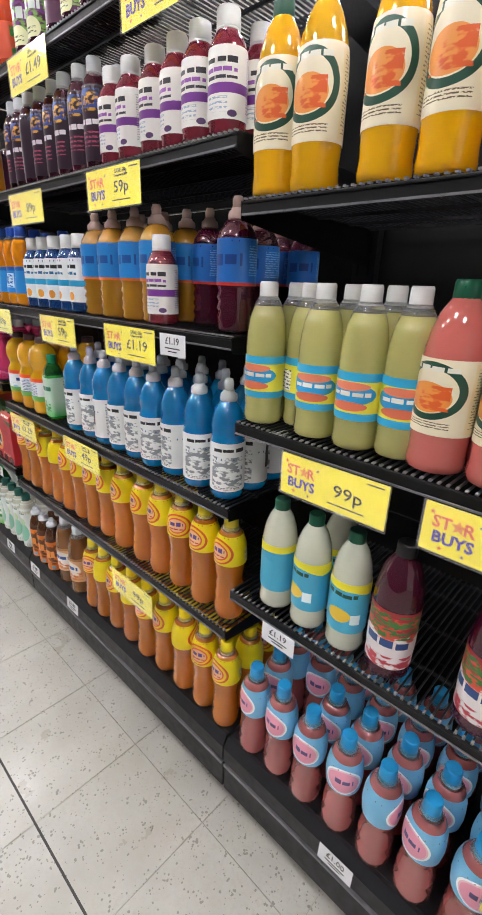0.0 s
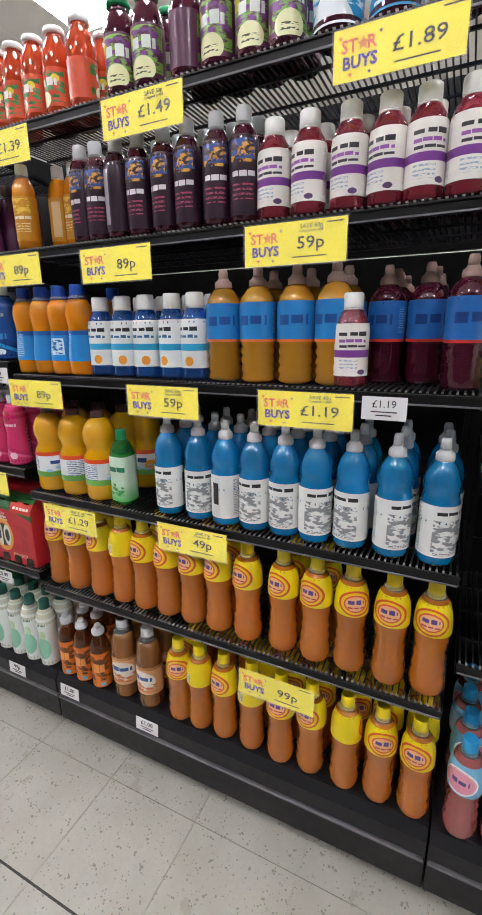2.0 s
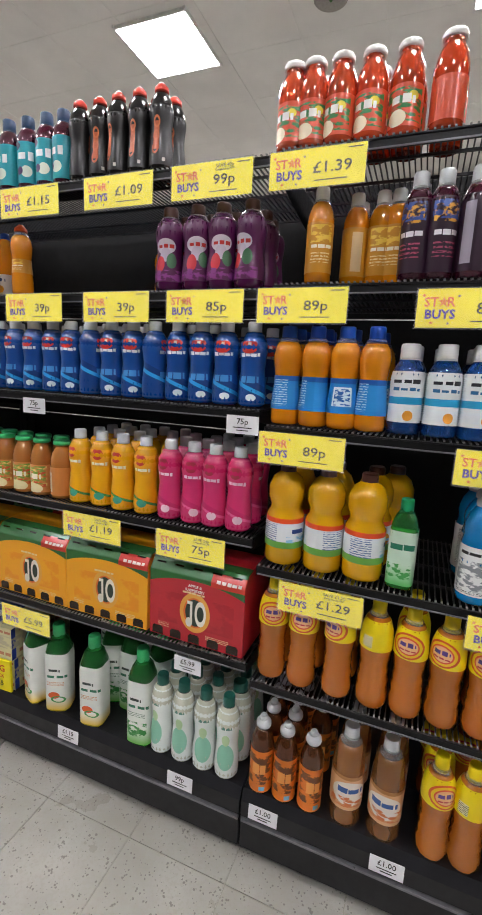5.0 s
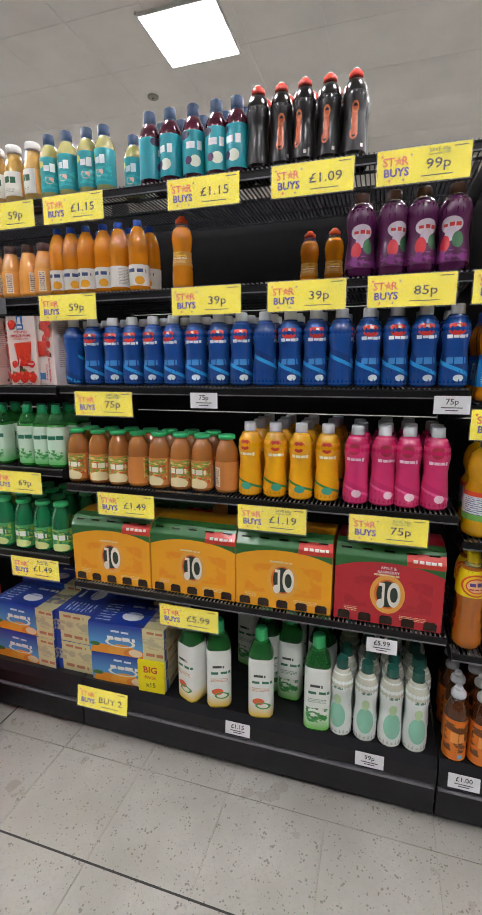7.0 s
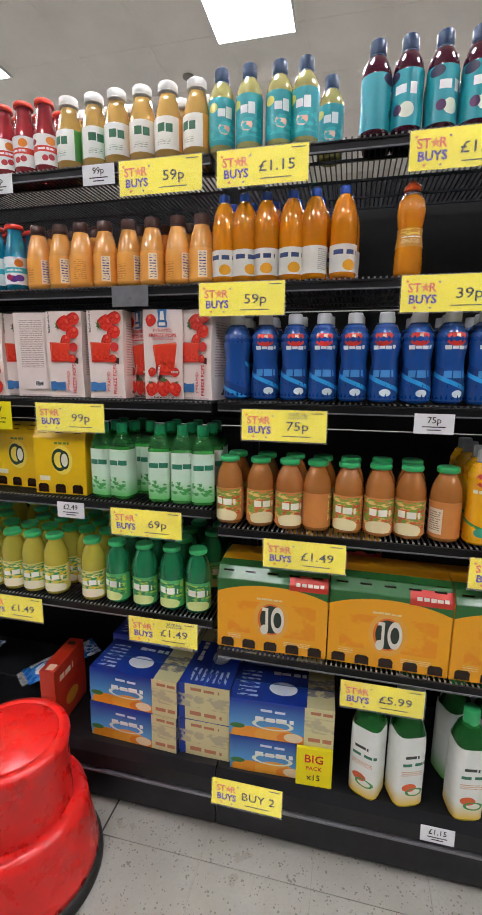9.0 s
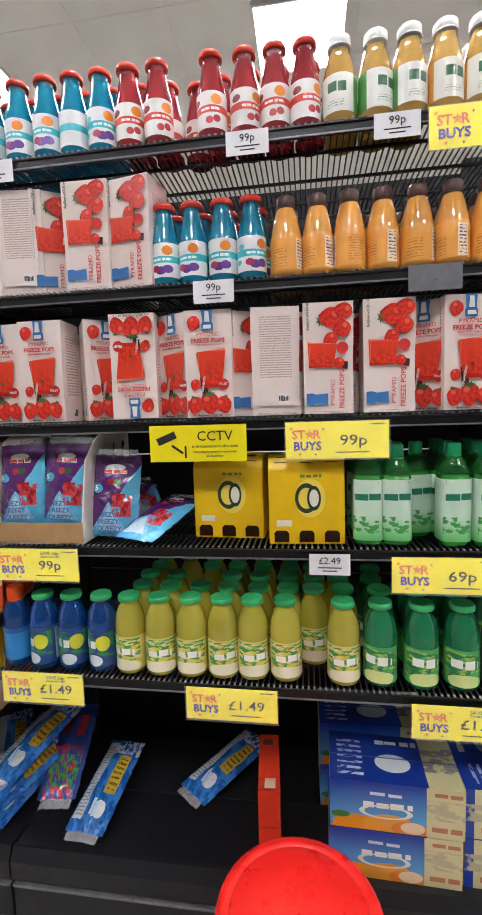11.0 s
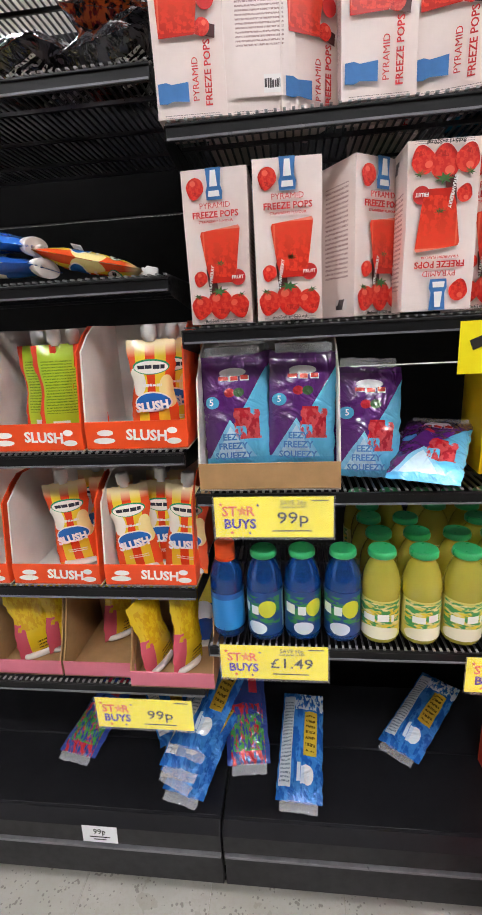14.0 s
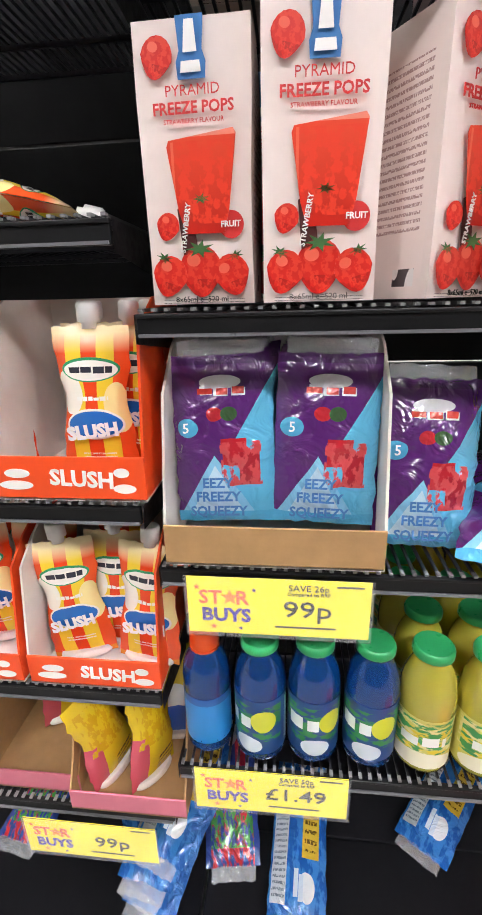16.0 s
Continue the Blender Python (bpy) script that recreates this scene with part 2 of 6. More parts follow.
def carton_mesh(w, d, h, mat, name="carton", bevel=0.0015, taper=0.0, dent=0.0):
    """A closed carton, base at z = 0, front at y = 0, all sides with UV of their own."""
    bm = bmesh.new()
    uv = bm.loops.layers.uv.new()
    n = 4
    for ax, (a, b) in (("f", (w, h)), ("k", (w, h)), ("l", (d, h)), ("r", (d, h)), ("t", (w, d)), ("b", (w, d))):
        vs = []
        for j in range(n + 1):
            for i in range(n + 1):
                s, q = i / n, j / n
                if ax == "f":
                    p = (w * (s - 0.5), 0, h * q)
                elif ax == "k":
                    p = (w * (0.5 - s), d, h * q)
                elif ax == "l":
                    p = (-w / 2, d * (1 - s), h * q)
                elif ax == "r":
                    p = (w / 2, d * s, h * q)
                elif ax == "t":
                    p = (w * (s - 0.5), d * q, h)
                else:
                    p = (w * (s - 0.5), d * (1 - q), 0)
                k = 1 - taper * p[2] / h
                o = Vector((p[0] * 9 + w * 31, p[1] * 9, p[2] * 9))
                dd = dent * noise.noise(o)
                vs.append(bm.verts.new((p[0] * k + dd, d / 2 + (p[1] - d / 2) * k + dd * 0.7, p[2])))
        for j in range(n):
            for i in range(n):
                q = (j * (n + 1) + i, j * (n + 1) + i + 1, (j + 1) * (n + 1) + i + 1, (j + 1) * (n + 1) + i)
                f = bm.faces.new([vs[x] for x in q])
                off = 1.0 if ax in "lr" else 2.0 if ax in "tb" else 0.0
                for lp, (s, t) in zip(f.loops, ((i, j), (i + 1, j), (i + 1, j + 1), (i, j + 1))):
                    lp[uv].uv = (off + s / n * 0.999, t / n)
    bmesh.ops.remove_doubles(bm, verts=bm.verts, dist=1e-5)
    return finish(bm, name, mat)


# ---- the setting ----
def structure(name, bm, mat, label, category):
    ob = new(name, finish(bm, name, mat))
    return tagged(ob, label, category, kind="structure")


def floor_mat():
    m = Mat("speckled_vinyl_tile", 0.38)
    v = m.node("ShaderNodeTexVoronoi")
    v.inputs["Scale"].default_value = 105
    geo = m.node("ShaderNodeNewGeometry").outputs["Position"]
    m.t.links.new(geo, v.inputs["Vector"])
    spot = m.math("MULTIPLY", m.math("LESS_THAN", v.outputs["Distance"], m.ramp(m.noise(40, geo), 0.4, 0.7, 0.0, 0.46)), 1.0)
    rnd = m.node("ShaderNodeObjectInfo").outputs["Random"]
    base = m.mix(m.ramp(m.noise(5, geo), 0.3, 0.7), col("#8b8880"), col("#9c9992"))
    base = m.mix(m.ramp(rnd, 0, 1, 0, 0.25), base, col("#8e8a81"))
    base = m.mix(m.ramp(m.noise(120, geo), 0.5, 0.62, 0, 0.4), base, col("#8d887d"))
    m.color(m.mix(m.math("MULTIPLY", spot, 0.7), base, col("#5c5751")))
    m.put(m.b.inputs["Roughness"], m.ramp(m.noise(9, geo), 0.3, 0.7, 0.25, 0.5))
    m.bump(m.noise(150, geo), 0.05, 0.001)
    return m.m


FLOOR = floor_mat()
GROUT = plain("grey_grout", "#8b867b", 0.8)
DARKGROUT = plain("dark_grout", "#2b2a28", 0.8)
WALLPAINT = plain("pale_wall_paint", "#e6e3dd", 0.7, 0, 0.04, 3)
# Dark only to hold down bounce and reflections from behind the camera.
BOUNCE_CUT = plain("bounce_cutting_dark", "#383735", 0.7, 0, 0.05, 3)
CEIL = plain("grey_ceiling_board", "#f0eeea", 0.85, 0, 0.05, 2.5)
XL, XR, YF, YB, ZC = -8.0, 4.5, -3.4, 5.2, 3.84
floor_ob = structure("floor", boxmesh(XL, YF, -0.1, XR, YB, 0.017), GROUT, "speckled pale vinyl tile floor with thin joints", "floor")
structure("wall_north", boxmesh(XL, YB, -0.1, XR, YB + 0.15, ZC), WALLPAINT, "plain pale painted wall", "wall")
# Never in view: added dark wall in place of the opposite shelving.
structure("unseen_wall_south", boxmesh(XL, YF - 0.15, -0.1, XR, YF, ZC), BOUNCE_CUT, "unseen dark wall added to cut bounced light and reflections", "wall")
structure("wall_west", boxmesh(XL - 0.15, YF, -0.1, XL, YB, ZC), WALLPAINT, "plain pale painted wall", "wall")
structure("wall_east", boxmesh(XR, YF, -0.1, XR + 0.15, YB, ZC), WALLPAINT, "plain pale painted wall", "wall")

bm = bmesh.new()
add_box(bm, XL, YF, ZC + 0.006, XR, YB, ZC + 0.15)
for i in range(int((XR - XL) / 0.6) + 1):
    for j in range(int((YB - YF) / 0.6) + 1):
        x, y = XL + i * 0.6, YF + j * 0.6
        add_box(bm, x + 0.0015, y + 0.0015, ZC, min(XR, x + 0.5985), min(YB, y + 0.5985), ZC + 0.005)
structure("ceiling", bm, CEIL, "grey suspended ceiling of square boards", "ceiling")

EMIT = Mat("lit_diffuser")
EMIT.b.inputs["Emission Color"].default_value = (1.0, 0.985, 1.03, 1)
EMIT.b.inputs["Emission Strength"].default_value = LAMP
LOUVRE = plain("white_lamp_frame", "#e8e8e6", 0.4)


def ceiling_light():
    t = thing("ceiling_light", "lit square ceiling light panel with white louvre frame", "ceiling light", "ceiling lights")
    part("diffuser", boxmesh(-0.29, -0.29, -0.012, 0.29, 0.29, -0.004), EMIT.m, t, "glowing white diffuser")
    b = bmesh.new()
    for s in (-1, 1):
        add_box(b, s * 0.30, -0.31, -0.022, s * 0.285, 0.31, 0.0)
        add_box(b, -0.285, s * 0.30, -0.022, 0.285, s * 0.285, 0.0)
    part("frame", b, LOUVRE, t)
    for i in range(1, 4):
        part("louvre", boxmesh(-0.285, -0.29 + i * 0.145 - 0.002, -0.022, 0.285, -0.29 + i * 0.145 + 0.002, -0.012), LOUVRE, t)
    return t


lamp = ceiling_light()
LX, LY = (-5.37, -2.97, -0.57, 1.83), (2.37, -0.03, -2.43)
for i, x in enumerate(LX):
    for j, y in enumerate(LY):
        if i == 0 and j == 0:
            lamp.matrix_basis = pose(x, y, ZC)
        else:
            copy_thing(lamp, pose(x, y, ZC))


# ---- shelving ----
BAY = 1.25
DEPTH = 0.47
SHELVES = {"A": (1.53, 1.14, 0.735), "B": (1.915, 1.632, 1.302, 0.937, 0.603), "C": (1.908, 1.622, 1.338, 1.005, 0.645),
           "D": (1.908, 1.622, 1.334, 1.05, 0.728), "E": (1.905, 1.700, 1.418, 1.128, 0.856, 0.626)}
LEFT = {"A": 0.0, "B": -1.25, "C": -2.5, "D": -3.75, "E": -5.0}
GROUND = 0.02
DECK = 0.212
BASE = GROUND + DECK


def slotted_post():
    b = bmesh.new()
    add_box(b, -0.03, 0.0, 0.0, 0.03, 0.025, 2.0)
    t = thing("upright_post", "black slotted steel shelving upright", "shelf post", "shelving uprights")
    part("post", b, BLACK, t)
    b = bmesh.new()
    for k in range(38):
        for s in (-0.014, 0.014):
            add_box(b, s - 0.003, -0.001, 0.1 + k * 0.05, s + 0.003, 0.0005, 0.135 + k * 0.05)
    tagged(part("slot_pattern", b, BLACK2, t, "dark slot pattern"), kind="stuff")
    return t


post = slotted_post()
post.matrix_basis = pose(-5.0, DEPTH - 0.03, GROUND)
for x in (-3.75, -2.5, -1.25, 0.0, 1.25):
    copy_thing(post, pose(x, DEPTH - 0.03, GROUND))

panel_me = finish(boxmesh(-0.622, 0, 0, 0.622, 0.02, 0.388, 0.002), "panel", BLACK2)


def base_unit():
    t = thing("base_unit", "dark grey shelving base plinth and deck", "shelf base", "shelving bases")
    part("deck", boxmesh(-0.622, 0.022, DECK - 0.02, 0.622, 0.218, DECK, 0.002), PLINTH, t)
    part("deck", boxmesh(-0.622, 0.221, DECK - 0.02, 0.622, DEPTH - 0.03, DECK, 0.002), PLINTH, t)
    b = bmesh.new()
    pts = [(0.004, 0.125), (-0.004, 0.135), (-0.004, 0.185), (0.012, DECK + 0.004), (0.02, DECK + 0.004), (0.02, 0.125)]
    rows = [[b.verts.new((s * 0.622, y, z)) for y, z in pts] for s in (-1, 1)]
    for i in range(len(pts)):
        j = (i + 1) % len(pts)
        b.faces.new((rows[0][i], rows[0][j], rows[1][j], rows[1][i]))
    b.faces.new(rows[0][::-1]), b.faces.new(rows[1])
    bmesh.ops.recalc_face_normals(b, faces=b.faces)
    part("front_rail", b, PLINTH, t)
    part("edge_strip", boxmesh(-0.62, -0.006, 0.117, 0.62, 0.01, 0.1235), GREYLINE, t, "thin grey edge strip")
    part("kick_plate", boxmesh(-0.622, 0.0, 0.022, 0.622, 0.02, 0.115, 0.002), PLINTH, t)
    part("toe_recess", boxmesh(-0.622, 0.022, 0.0, 0.622, 0.04, 0.022), BLACK2, t)
    return t


unit = base_unit()
unit.matrix_basis = pose(-4.375, 0, GROUND)
for k in "ABCD":
    copy_thing(unit, pose(LEFT[k] + 0.625, 0, GROUND))
for k in "ABCDE":
    pn = thing("back_panel", "black steel shelving back panels", "back panel", "shelving back panels", at=pose(LEFT[k] + 0.625, DEPTH, GROUND))
    for i in range(5):
        part("panel", panel_me, None, pn, "", pose(0, 0, 0.02 + i * 0.392))


def wire_shelf():
    t = thing("wire_shelf", "black wire shelf with perforated front lip", "shelf", "wire shelves")
    b = bmesh.new()
    n = 96
    for i in range(n):
        x = -0.612 + 1.224 * i / (n - 1)
        add_box(b, x - 0.0016, 0.006, -0.006, x + 0.0016, DEPTH - 0.035, -0.0028)
    for y in (0.1, 0.22, 0.34, 0.43):
        add_box(b, -0.615, y - 0.003, -0.012, 0.615, y + 0.003, -0.006)
    tagged(part("wire_deck", b, WIRE, t), kind="stuff")
    part("front_lip", boxmesh(-0.617, 0.0, -0.03, 0.617, 0.006, -0.008, 0.0015), BLACK, t)
    # Wire ends, coloured pale to carry the dashed highlight along the lip.
    b = bmesh.new()
    for i in range(n):
        x = -0.612 + 1.224 * i / (n - 1)
        add_box(b, x - 0.0021, -0.0015, -0.0054, x + 0.0021, 0.007, -0.0028)
    tagged(part("wire_edge", b, WIRE_GLINT, t, "row of wire ends coloured pale as highlights"), kind="stuff")
    part("lip_rod", boxmesh(-0.617, -0.003, -0.0115, 0.617, 0.004, -0.0075, 0.001), BLACK, t)
    part("ticket_rail", boxmesh(-0.615, -0.0035, -0.0295, 0.615, -0.0005, -0.0265), GREYLINE, t)
    for s in (-1, 1):
        b = bmesh.new()
        v = [b.verts.new((s * 0.619, y, z)) for y, z in ((0.0, -0.036), (0.0, -0.008), (DEPTH - 0.03, -0.008), (DEPTH - 0.03, -0.09), (0.3, -0.075))]
        f = b.faces.new(v)
        bmesh.ops.solidify(b, geom=[f], thickness=0.003)
        part("bracket", b, BLACK, t)
    return t


shelf0 = wire_shelf()
first = True
for k in "ABCDE":
    for z in SHELVES[k]:
        m = pose(LEFT[k] + 0.625, 0, z)
        if first:
            shelf0.matrix_basis, first = m, False
        else:
            copy_thing(shelf0, m)


# ---- bottles ----
SHAPES = {
    "straight": [(.84, 0), (.97, .02), (1, .05), (.97, .09), (1, .115), (.99, .3), (1, .62), (.97, .67), (.86, .74), (.6, .82), (.46, .855), (.46, .9)],
    "wave": [(.66, 0), (.84, .01), (.95, .04), (.99, .09), (.97, .15), (.9, .21), (.95, .26), (.85, .31), (.9, .36), (.83, .41), (.92, .46), (.95, .52), (1, .58), (.99, .66), (.93, .74), (.76, .82), (.52, .88), (.37, .905), (.36, .935)],
    "sport": [(.86, 0), (.98, .02), (1, .05), (1, .3), (.96, .33), (1, .36), (1, .5), (.94, .54), (.9, .58), (.97, .62), (.94, .68), (.75, .76), (.5, .815), (.42, .83), (.42, .86)],
    "ribbed": [(.86, 0), (1, .03), (.9, .08), (1, .11), (.9, .16), (1, .19), (.9, .24), (1, .27), (.9, .32), (1, .36), (1, .68), (.93, .74), (.66, .81), (.46, .84), (.46, .87)],
    "glass": [(.86, 0), (.97, .015), (1, .05), (.985, .09), (.985, .5), (1, .54), (1, .61), (.97, .68), (.88, .76), (.71, .84), (.58, .885), (.56, .9), (.58, .915), (.56, .945)],
    "jelly": [(.9, 0), (1, .02), (1, .5), (.93, .58), (.76, .72), (.62, .86), (.58, .905), (.62, .925), (.62, .95)],
    "milk": [(.82, 0), (.96, .02), (1, .06), (.97, .2), (.95, .34), (.98, .4), (.9, .55), (.74, .72), (.56, .84), (.48, .88), (.48, .92)],
    "tall": [(.86, 0), (.97, .015), (1, .05), (.96, .12), (.97, .17), (1, .24), (1, .58), (.96, .67), (.86, .76), (.66, .85), (.44, .905), (.36, .925), (.35, .955)],
    "slim": [(.88, 0), (1, .02), (1, .64), (.95, .72), (.78, .8), (.52, .87), (.44, .89), (.44, .92)],
    "hour": [(.8, 0), (.95, .015), (1, .06), (1, .2), (.93, .32), (.84, .44), (.87, .52), (.98, .64), (1, .7), (.9, .79), (.62, .87), (.42, .9), (.42, .93)],
    "kia": [(.84, 0), (.98, .02), (1, .06), (1, .3), (.98, .5), (.8, .56), (.82, .6), (.96, .68), (.94, .78), (.74, .87), (.42, .92), (.34, .935), (.34, .95)],
    "square": [(.9, 0), (.99, .015), (1, .04), (1, .64), (.95, .72), (.7, .82), (.42, .88), (.4, .92)],
}


def at_height(shape, z):
    p = SHAPES[shape]
    for (r0, z0), (r1, z1) in zip(p, p[1:]):
        if z0 <= z <= z1:
            return r0 + (r1 - r0) * (z - z0) / max(1e-6, z1 - z0)
    return p[-1][0]


CLEAR = clear("clear_plastic")
CAPS = {k: plain("cap_" + k, v, 0.35, 0, 0.05, 30, 0) for k, v in dict(
    white="#e9e9e6", green="#0b8a55", darkgreen="#10533b", blue="#1b4fb4", sky="#2aa0dc", yellow="#f4d90e", orange="#e8551f", red="#d43a2a",
    brown="#4a2b22", navy="#1d3a5c", black="#1b1b1d", pinkish="#b59a90", silver="#cfd2d4", tealgreen="#1f5f52", lime="#35b068").items()}


def bottle(name, text, shape, H, R, drink, cap, label=None, lz=(0.1, 0.55), fill=0.84, capkind="screw", cap_r=None, top=None, square=2.0, cat="bottle", group="", n=18):
    """A filled bottle: body, clear neck, cap and printed sleeve."""
    t = thing(name, text, cat, group)
    prof = [(r * R, z * H) for r, z in SHAPES[shape]]
    low = [p for p in prof if p[1] <= fill * H] + [(at_height(shape, fill) * R, fill * H)]
    up = [(at_height(shape, fill) * R, fill * H)] + [p for p in prof if p[1] > fill * H]
    part("body", lathe(low, n, square, name="body", mat=drink), None, t)
    if len(up) > 1:
        part("neck", lathe(up, n, 2.0 if square < 3 else square - 0.5, name="neck", mat=top or CLEAR), None, t, "clear plastic neck")
    zt, rt = prof[-1][1], prof[-1][0]
    rc = cap_r * R if cap_r else rt * 1.18
    cm = CAPS[cap]
    if capkind == "screw":
        cp = [(rc, zt - 0.055 * H), (rc * 1.02, zt - 0.05 * H), (rc, H * 0.985), (rc * 0.9, H)]
        part("cap", lathe(cp, 16, name="cap", mat=cm), None, t)
        part("cap_ring", lathe([(rc * 1.03, zt - 0.075 * H), (rc * 1.03, zt - 0.06 * H)], 16, name="cap_ring", mat=cm), None, t)
    elif capkind == "sport":
        cp = [(rc * 1.15, zt - 0.035 * H), (rc * 1.2, zt - 0.02 * H), (rc * 1.15, zt + 0.02 * H), (rc * 0.8, zt + 0.035 * H), (rc * 0.75, zt + 0.05 * H)]
        part("cap", lathe(cp, 16, name="cap", mat=cm), None, t)
        tip = CAPS["white"] if cap == "red" else cm
        part("spout", lathe([(rc * 0.62, zt + 0.05 * H), (rc * 0.66, H * 0.97), (rc * 0.5, H)], 14, name="spout", mat=tip), None, t)
    else:
        cp = [(rc * 1.0, zt - 0.02 * H), (rc * 1.08, zt - 0.012 * H), (rc * 1.08, H * 0.975), (rc * 0.98, H)]
        part("lid", lathe(cp, 20, name="lid", mat=cm), None, t, "pressed metal lid")
    if label:
        zs = [lz[0] + (lz[1] - lz[0]) * i / 8 for i in range(9)]
        sq = square
        part("label", lathe([(at_height(shape, z) * R * 1.008 + 0.0003, z * H) for z in zs], 24 if square < 3 else 32, sq, uv=True, name="label", mat=label), None, t, "printed wrap label")
    return t


rng = random.Random(7)
SHIFT = [0.0]


class Stock:
    """Places one kind of bottle; the first place takes the original."""

    def __init__(self, ob):
        self.ob, self.used = ob, False

    def put(self, x, y, z, turn=0.0, lean=0.0):
        m = pose(x + SHIFT[0], y, z, lean, 0, turn)
        if self.used:
            return copy_thing(self.ob, m)
        self.ob.matrix_basis, self.used = m, True
        return self.ob

    def row(self, xs, z, r, rows=2, y=None, turn=28, gap=2.06):
        """Rows of bottles front to back; the back rows stand a little askew."""
        y = r + 0.006 if y is None else y
        for j in range(rows):
            yy = y + j * gap * r
            if yy > DEPTH - 0.04 - r:
                break
            for x in xs:
                if j and rng.random() < 0.08:
                    continue
                self.put(x + rng.uniform(-0.002, 0.002) + (0.006 * (j % 2)), yy + rng.uniform(0, 0.005), z, rng.uniform(-turn, turn) if rng.random() < 0.85 else rng.uniform(90, 270))


def span(a, b, n):
    return [a + (b - a) * i / (n - 1) for i in range(n)]


# drinks
ORANGE_T = liquid("orange_brown_drink", "#f2902c", 0.3)
ORANGE = liquid("orange_juice", "#ffbe0c", 0.12, 0.15)
ORANGE_D = liquid("deep_orange_juice", "#fb9c14", 0.2)
BLUE = liquid("bright_blue_drink", "#0aa4ee", 0.35)
DEEPBLUE = liquid("deep_blue_drink", "#1560b8", 0.4)
TEAL = liquid("teal_blue_drink", "#22b2d8", 0.35)
PURPLE = liquid("dark_purple_drink", "#56122f", 0.25)
PURPLE_L = liquid("purple_sleeve_drink", "#55124a", 0.1, 0.2)
REDD = liquid("red_orange_drink", "#ee5a30", 0.35)
CHERRY = liquid("cherry_drink", "#cc4650", 0.35)
BERRYW = liquid("berry_water", "#a8344a", 0.35)
LEMON = liquid("cloudy_lemon_drink", "#e6e08e", 0.3)
YELLOW_D = liquid("yellow_lemonade", "#f4e85c", 0.35)
GREEN_D = liquid("green_lime_drink", "#26a86c", 0.35)
PINK_D = liquid("pink_squash", "#f4847a", 0.25)
ROSE = liquid("rose_pink_drink", "#d67c7a", 0.3)
MILKY = liquid("cloudy_white_drink", "#f0f2dc", 0.15)
AMBER = liquid("amber_brown_drink", "#b2743c", 0.35)
BROWN = liquid("dark_amber_drink", "#6a3716", 0.25)
PEACH = liquid("peach_orange_drink", "#e29248", 0.3)
SPORT_O = liquid("brown_orange_sports_drink", "#e0a030", 0.3)
PALEY = liquid("pale_yellow_drink", "#dcd68a", 0.35)
SMOOTH = liquid("pale_orange_smoothie", "#e2b664", 0.2)
CARB = liquid("blue_energy_sleeve", "#134a96", 0.0, 0.25)
CARY = liquid("yellow_energy_sleeve", "#f6b414", 0.0, 0.25)
CARP = liquid("pink_energy_sleeve", "#d62f6c", 0.0, 0.25)
BLACKB = liquid("black_milk_bottle", "#141211", 0.0, 0.2)
TAN = liquid("orange_milk_bottle", "#f0a84a", 0.0, 0.3)
ALOEG = liquid("green_aloe_drink", "#35a33c", 0.3)
ALOEY = liquid("yellow_aloe_drink", "#e0c52a", 0.3)
DKGREEN = clear("green_tinted_plastic", "#3f9f4f", 0.7)

# sleeves
L_VIT = printed("vitamin_water_label", "#f0ece6", [("band", .36, .5, "#7d3b96"), ("glyph", .36, .74, .64, .86, "#2d2a30", 5), ("glyph", .36, .62, .64, .72, "#9c5bb0", 6),
    ("glyph", .36, .53, .64, .61, "#3a3540", 5), ("lines", .38, .1, .56, .32, "#9fb8cc", 14), ("oval", .6, .08, .04, .05, "#5a3a6a"), ("lines", .05, .08, .28, .9, "#9c93a0", 26), ("lines", .74, .1, .95, .9, "#a8a0aa", 24)])
L_VITW = printed("blue_vitamin_label", "#eef2f2", [("band", .36, .5, "#2fa8d8"), ("glyph", .36, .74, .64, .86, "#20232a", 5), ("glyph", .36, .6, .64, .7, "#2f6fa0", 6),
    ("oval", .54, .14, .05, .1, "#f0a23a"), ("lines", .05, .08, .28, .9, "#8fa8b8", 26), ("lines", .74, .1, .95, .9, "#9fb0b8", 24)])
L_ISO = printed("isotonic_label", "#eef0ee", [("glyph", .34, .8, .66, .92, "#17191c", 5), ("blot", .34, .1, .66, .72, "#8b9095", 10), ("lines", .36, .04, .64, .09, "#30343a", 30),
    ("lines", .04, .08, .22, .92, "#6a6f76", 26), ("rect", .8, .05, .9, .95, "#dfe2e2"), ("glyph", .8, .05, .9, .95, "#1c1e22", 2)])
L_SPORT = printed("blue_sports_label", "#2a86cc", [("band", 0, .07, "#e8702a"), ("glyph", .36, .35, .64, .75, "#1f4f96", 4), ("rect", .1, .2, .22, .6, "#dfe8ee"), ("lines", .1, .2, .22, .6, "#39424a", 20), ("lines", .7, .2, .9, .85, "#8fc0e4", 18)])
L_SPORTD = printed("dark_sports_label", "#2468b4", [("band", 0, .07, "#d0342a"), ("glyph", .36, .35, .64, .75, "#123a7c", 4), ("rect", .1, .2, .2, .6, "#d8e2ea"), ("lines", .7, .2, .9, .85, "#7fb0dc", 18)])
